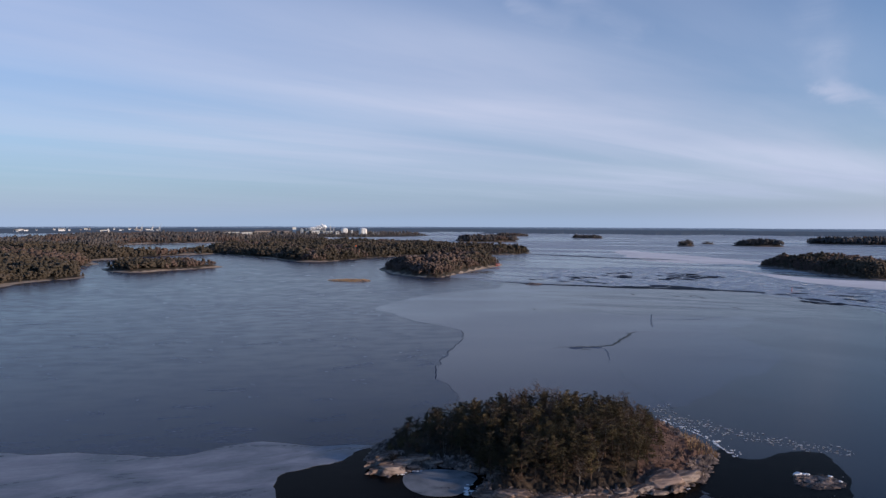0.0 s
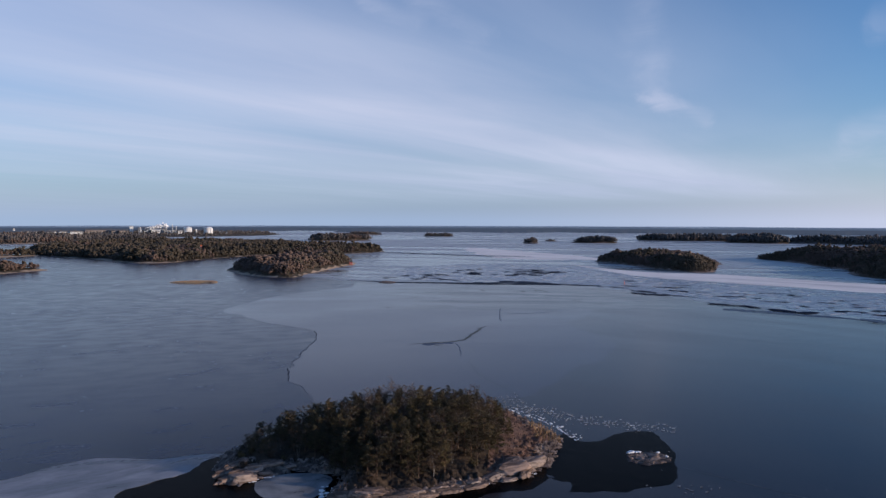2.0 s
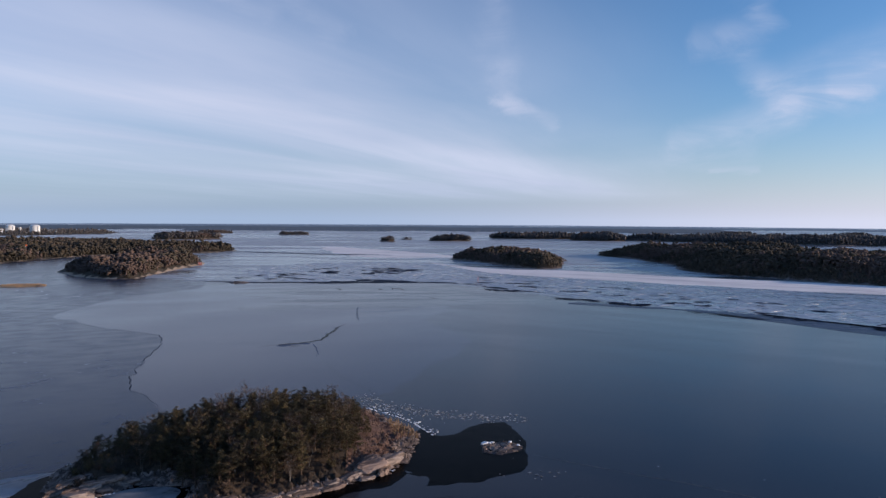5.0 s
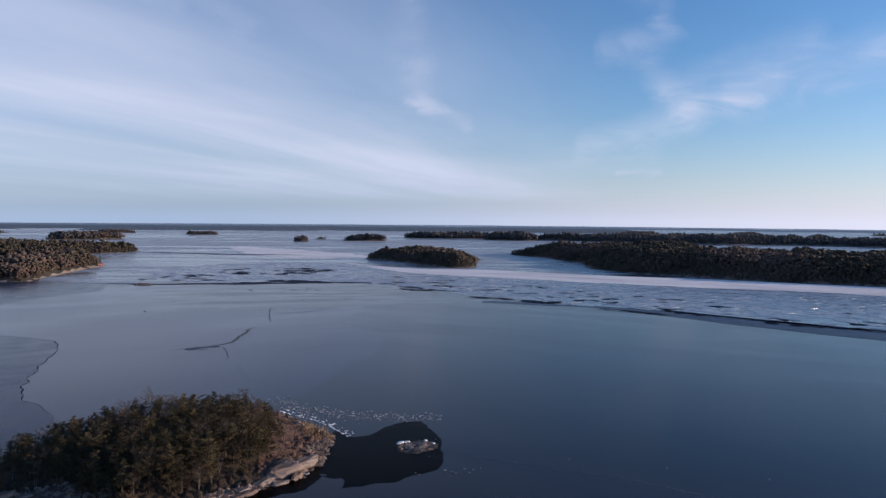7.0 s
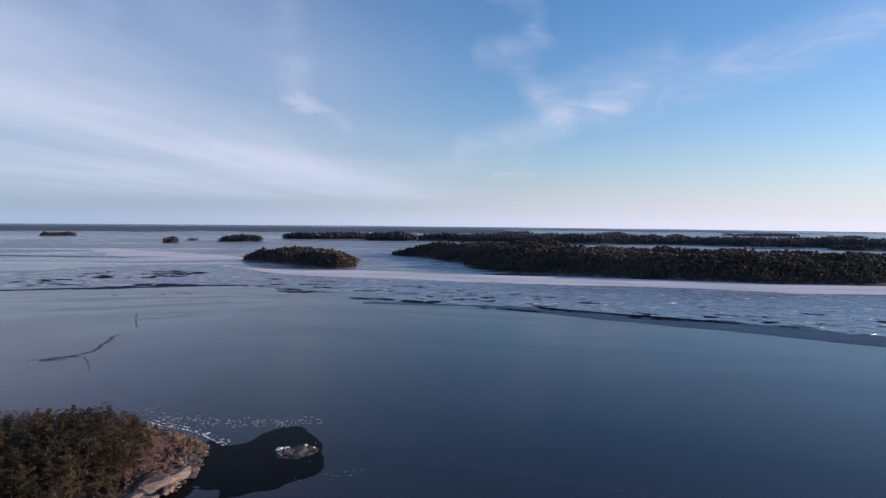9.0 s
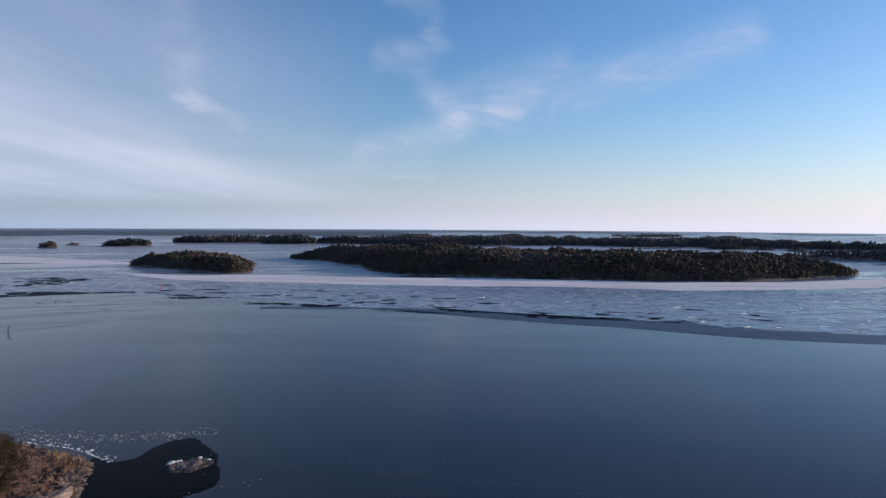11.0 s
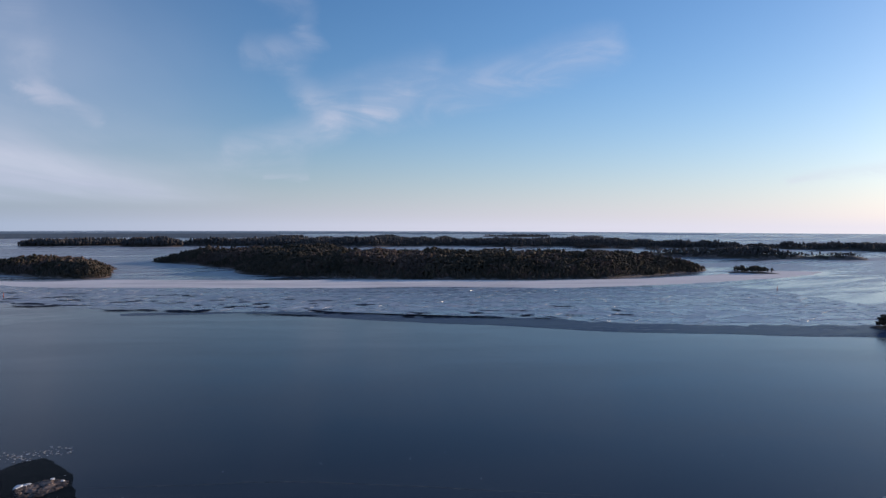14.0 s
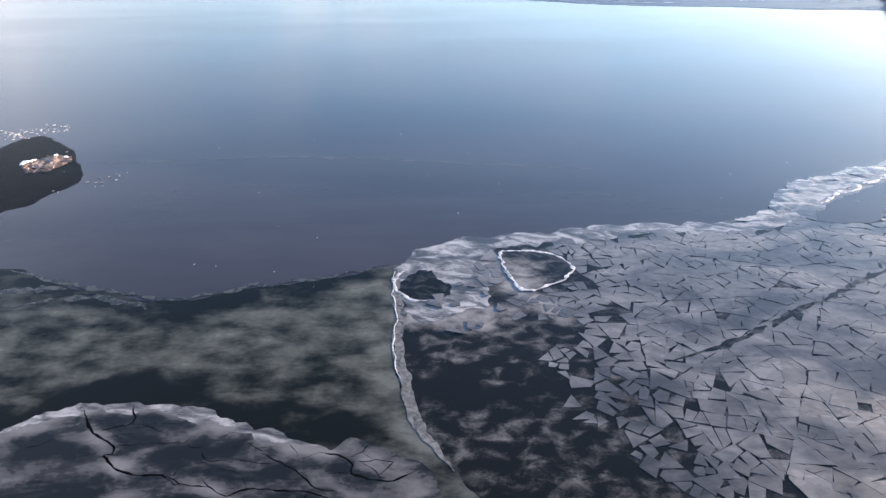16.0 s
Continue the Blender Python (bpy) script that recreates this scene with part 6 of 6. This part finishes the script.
def hall(name, az, dist, long, deep, high, wall, label, base=7.0, windows=0, category="building", gable=0.18):
    """A hall with gabled roof and a row of windows, facing the camera."""
    c = polar(az, dist)
    ob = new(name)
    ob.matrix_basis = pose(c[0], c[1], base - 1.0, 0, 0, az)
    V, F = [], []
    box(V, F, -long / 2, long / 2, -deep / 2, deep / 2, 0, high + 1)
    part("wall", mesh_of("wall", V, F, [wall]), ob)
    rise = deep * gable
    V = [(-long / 2 - 0.6, -deep / 2 - 0.6, high + 1.02), (long / 2 + 0.6, -deep / 2 - 0.6, high + 1.02), (long / 2 + 0.6, deep / 2 + 0.6, high + 1.02), (-long / 2 - 0.6, deep / 2 + 0.6, high + 1.02),
         (-long / 2 - 0.6, 0, high + 1.02 + rise), (long / 2 + 0.6, 0, high + 1.02 + rise)]
    F = [(0, 1, 5, 4), (2, 3, 4, 5), (1, 2, 5), (3, 0, 4), (3, 2, 1, 0)]
    part("roof", mesh_of("roof", V, F, ["roofing" if wall != "white_paint" or high < 9 else "grey_steel"]), ob)
    for k in range(windows):
        x = -long / 2 + long * (k + 0.5) / windows
        V, F = [], []
        box(V, F, x - 0.28 * long / windows, x + 0.28 * long / windows, -deep / 2 - 0.08, -deep / 2 + 0.1, 1 + high * 0.45, 1 + high * 0.75)
        part("window", mesh_of("window", V, F, ["window_glass"]), ob)
    return tagged(ob, label, category)


def drum(V, F, x, y, z0, z1, r0, r1, sides=14, cap=0.0):
    n = len(V)
    for z, q in ((z0, r0), (z1, r1)):
        V += [(x + q * math.cos(k * 6.283 / sides), y + q * math.sin(k * 6.283 / sides), z) for k in range(sides)]
    F += [(n + k, n + (k + 1) % sides, n + sides + (k + 1) % sides, n + sides + k) for k in range(sides)]
    if cap:
        V += [(x + 0.55 * r1 * math.cos(k * 6.283 / sides), y + 0.55 * r1 * math.sin(k * 6.283 / sides), z1 + cap * 0.8) for k in range(sides)]
        V.append((x, y, z1 + cap))
        F += [(n + sides + k, n + sides + (k + 1) % sides, n + 2 * sides + (k + 1) % sides, n + 2 * sides + k) for k in range(sides)]
        F += [(n + 2 * sides + k, n + 2 * sides + (k + 1) % sides, n + 3 * sides) for k in range(sides)]
    else:
        F.append(tuple(range(n + sides, n + 2 * sides)))


BASE = 5.5
for az, rad, hi in ((20.2, 10.0, 15.0), (18.7, 11.5, 15.0)):
    c = polar(az, 2005)
    tank = new("storage_tank")
    tank.matrix_basis = pose(c[0], c[1], BASE - 1, 0, 0, az)
    V, F = [], []
    drum(V, F, 0, 0, 0, hi, rad, rad, 24)
    part("shell", mesh_of("shell", V, F, ["white_paint"]), tank)
    V, F = [], []
    drum(V, F, 0, 0, hi, hi + 0.6, rad + 0.3, rad + 0.1, 24, 3.5)
    part("dome", mesh_of("dome", V, F, ["white_paint"]), tank)
    V, F = [], []
    box(V, F, rad * 0.55, rad * 0.55 + 0.8, -rad, -rad * 0.8, 0, hi)
    part("ladder", mesh_of("ladder", V, F, ["grey_steel"]), tank)
    tagged(tank, "large white storage tank with a domed roof", "tank", "tanks of the works")
for az, hi, rad in ((21.32, 25, 1.0), (21.05, 20, 0.9), (21.75, 24, 1.0), (19.6, 12, 2.2), (22.9, 14, 1.2), (23.6, 18, 1.3)):
    c = polar(az, 2000)
    st = new("chimney")
    st.matrix_basis = pose(c[0], c[1], BASE - 1, 0, 0, 0)
    V, F = [], []
    drum(V, F, 0, 0, 0, hi, rad * 1.3, rad)
    part("shaft", mesh_of("shaft", V, F, ["grey_steel"]), st)
    V, F = [], []
    drum(V, F, 0, 0, hi - 2, hi + 0.3, rad * 1.25, rad * 1.2)
    part("collar", mesh_of("collar", V, F, ["white_paint"]), st)
    tagged(st, "slender grey steel chimney of the works", "chimney", "chimneys of the works")
for az, dist, lg, dp, hi, wl, wn in ((26.4, 2030, 62, 24, 9, "brown_cladding", 8), (25.0, 2010, 38, 22, 8, "brown_cladding", 5), (24.2, 2040, 9, 9, 19, "white_paint", 0), (23.3, 2020, 30, 18, 14, "grey_steel", 4),
                                     (22.5, 2000, 22, 16, 9, "white_paint", 3), (21.5, 2015, 28, 14, 8, "white_paint", 4), (22.0, 2030, 14, 12, 12, "grey_steel", 2), (20.75, 1995, 10, 9, 8, "white_paint", 1),
                                     (27.6, 2030, 30, 16, 6, "grey_steel", 4), (17.6, 2010, 20, 12, 5, "grey_steel", 3)):
    hall("works_hall", az, dist, lg, dp, hi, wl, "industrial hall of the works with pale walls" if wl != "brown_cladding" else "long industrial hall with brown cladding", BASE, wn)
c = polar(23.0, 2000)
conv = new("conveyor")
conv.matrix_basis = pose(c[0], c[1], BASE, 0, 0, 23)
V, F = [], []
tube(V, F, (-24, 0, 1), (20, 0, 17), 1.6, 1.6, 4)
part("gallery", mesh_of("gallery", V, F, ["grey_steel"]), conv)
for x, hi in ((-10, 6.0), (5, 11.5), (18, 16.5)):
    V, F = [], []
    box(V, F, x - 0.5, x + 0.5, -0.5, 0.5, -1, hi)
    part("trestle", mesh_of("trestle", V, F, ["grey_steel"]), conv)
tagged(conv, "inclined steel conveyor gallery on trestles", "conveyor")
# steam drifting from the works
bm = bmesh.new()
r = np.random.RandomState(91)
c = polar(23.0, 2000)
side_way = polar(23.0 - 90, 1)
for k in range(90):
    t = r.rand()
    q = c + side_way * (48 * t - 4) + r.randn(2) * 2
    rad = 0.9 + 2.3 * t ** 0.7 * (0.3 + 0.8 * r.rand())
    bmesh.ops.create_icosphere(bm, subdivisions=2, radius=rad, matrix=Matrix.Translation((q[0], q[1], BASE + 15 + 8 * t + r.randn() * (1 + 2.2 * t))))
for vt in bm.verts:
    vt.co += Vector((1, 1, 1)) * noise.noise(vt.co * 0.35) * 1.3
tagged(new("steam_plume", from_bm("steam_plume", bm, ["steam"], True)), "white steam drifting from the works", "steam", kind="stuff")
r = np.random.RandomState(93)
for k in range(64):
    az = 26.5 + 20 * r.rand()
    if 33.5 < az < 36.8 and r.rand() < 0.6:
        continue
    wl = ("white_paint", "white_paint", "white_paint", "grey_steel", "grey_steel", "brown_cladding")[r.randint(6)]
    dist = 2540 + 230 * r.rand() if az > 31 else 2080 + 60 * r.rand()
    hall("town_building", az, dist, 5 + 24 * r.rand() ** 3, 9, 2.5 + 5 * r.rand() ** 3, wl,
         {"white_paint": "white building of the distant town", "grey_steel": "grey building of the distant town", "brown_cladding": "brown building of the distant town"}[wl], 3.0 + 9.0 * r.rand() if az > 31 else 6.0, 4)
for k, az in enumerate((27.9, 28.6, 29.4, 30.2, 31.0)):
    hall("warehouse", az, 1985 + 6 * k, 26, 18, 6.5, "white_paint", "low white warehouse on the harbour", BASE, 4)
for az in (34.35, 34.85, 35.6, 35.95):
    c = polar(az, 2640)
    crane = new("harbour_crane")
    crane.matrix_basis = pose(c[0], c[1], BASE - 1, 0, 0, az + 20) @ Matrix.Scale(0.9, 4)
    for x in (-3.5, 3.5):
        for y in (-3.5, 3.5):
            V, F = [], []
            tube(V, F, (x, y, 0), (x * 0.4, y * 0.4, 12), 0.6, 0.5, 5)
            part("leg", mesh_of("leg", V, F, ["grey_steel"]), crane)
    V, F = [], []
    box(V, F, -2.6, 2.6, -2.2, 2.2, 12, 16)
    part("cab", mesh_of("cab", V, F, ["grey_steel"]), crane)
    V, F = [], []
    tube(V, F, (1, 0, 15), (7.5, 0, 29), 0.7, 0.35, 5)
    part("jib", mesh_of("jib", V, F, ["grey_steel"]), crane)
    tagged(crane, "grey harbour crane with a raised jib", "crane", "harbour cranes")


def hut(x, y, z, turn, scale=1.0):
    """A small red cabin with white gable wall and dark roof."""
    ob = new("cabin")
    ob.matrix_basis = pose(x, y, z, 0, 0, turn) @ Matrix.Scale(scale, 4)
    V, F = [], []
    box(V, F, -2.4, 2.4, -1.9, 1.9, -0.5, 2.6)
    part("wall", mesh_of("wall", V, F, ["red_paint"]), ob)
    V = [(-2.7, -2.2, 2.62), (2.7, -2.2, 2.62), (2.7, 2.2, 2.62), (-2.7, 2.2, 2.62), (-2.7, 0, 4.2), (2.7, 0, 4.2)]
    part("roof", mesh_of("roof", V, [(0, 1, 5, 4), (2, 3, 4, 5), (1, 2, 5), (3, 0, 4), (3, 2, 1, 0)], ["roofing"]), ob)
    for x0 in (-1.3, 1.0):
        V, F = [], []
        box(V, F, x0 - 0.45, x0 + 0.45, -1.96, -1.86, 0.9, 1.9)
        part("window", mesh_of("window", V, F, ["white_paint"]), ob)
    V, F = [], []
    box(V, F, 2.36, 2.46, -0.9, 0.9, 0.0, 2.4)
    part("door", mesh_of("door", V, F, ["white_paint"]), ob)
    return tagged(ob, "small red cabin with white trim on the shore", "cabin")


hut(-90.5, 682, 1.0, 5, 0.7)
# orange daymark above the trees of the peninsula
c = polar(19.25, 900)
mark = new("daymark")
mark.matrix_basis = pose(c[0], c[1], 2.6, 0, 0, 19.25) @ Matrix.Scale(0.72, 4)
V, F = [], []
tube(V, F, (0, 0, -1), (0, 0, 13), 0.22, 0.18, 6)
part("mast", mesh_of("mast", V, F, ["grey_steel"]), mark)
V, F = [], []
box(V, F, -1.3, 1.3, -0.3, -0.2, 9.5, 14.2)
part("board", mesh_of("board", V, F, ["orange_paint"]), mark, "orange board")
V, F = [], []
box(V, F, -1.3, 1.3, -0.36, -0.31, 10.4, 12.0)
part("stripe", mesh_of("stripe", V, F, ["white_paint"]), mark, "white band")
tagged(mark, "orange and white daymark on a mast above the trees", "sea mark")
for x, y in ((126, 480), (513, 157)):
    spar = new("spar_buoy")
    spar.matrix_basis = pose(x, y, 0, 0, 2, 0)
    V, F = [], []
    drum(V, F, 0, 0, -0.5, 3.2, 0.28, 0.2, 10)
    part("pole", mesh_of("pole", V, F, ["red_paint"]), spar)
    V, F = [], []
    drum(V, F, 0, 0, 3.2, 3.7, 0.12, 0.05, 8)
    part("top", mesh_of("top", V, F, ["grey_steel"]), spar)
    tagged(spar, "red spar buoy frozen into the ice", "buoy")
blades("reed_bed", islet, 9000, 1.0, 0.035, "reed", 95, "golden dry reeds at the tip of the islet", lambda q: (q[:, 0] > 18.6) & (q[:, 1] > 136.5) & (q[:, 1] < 149))
blades("heather", islet, 5200, 0.5, 0.07, "twigs", 96, "brown heather and dry grass on the islet", None, "heather")
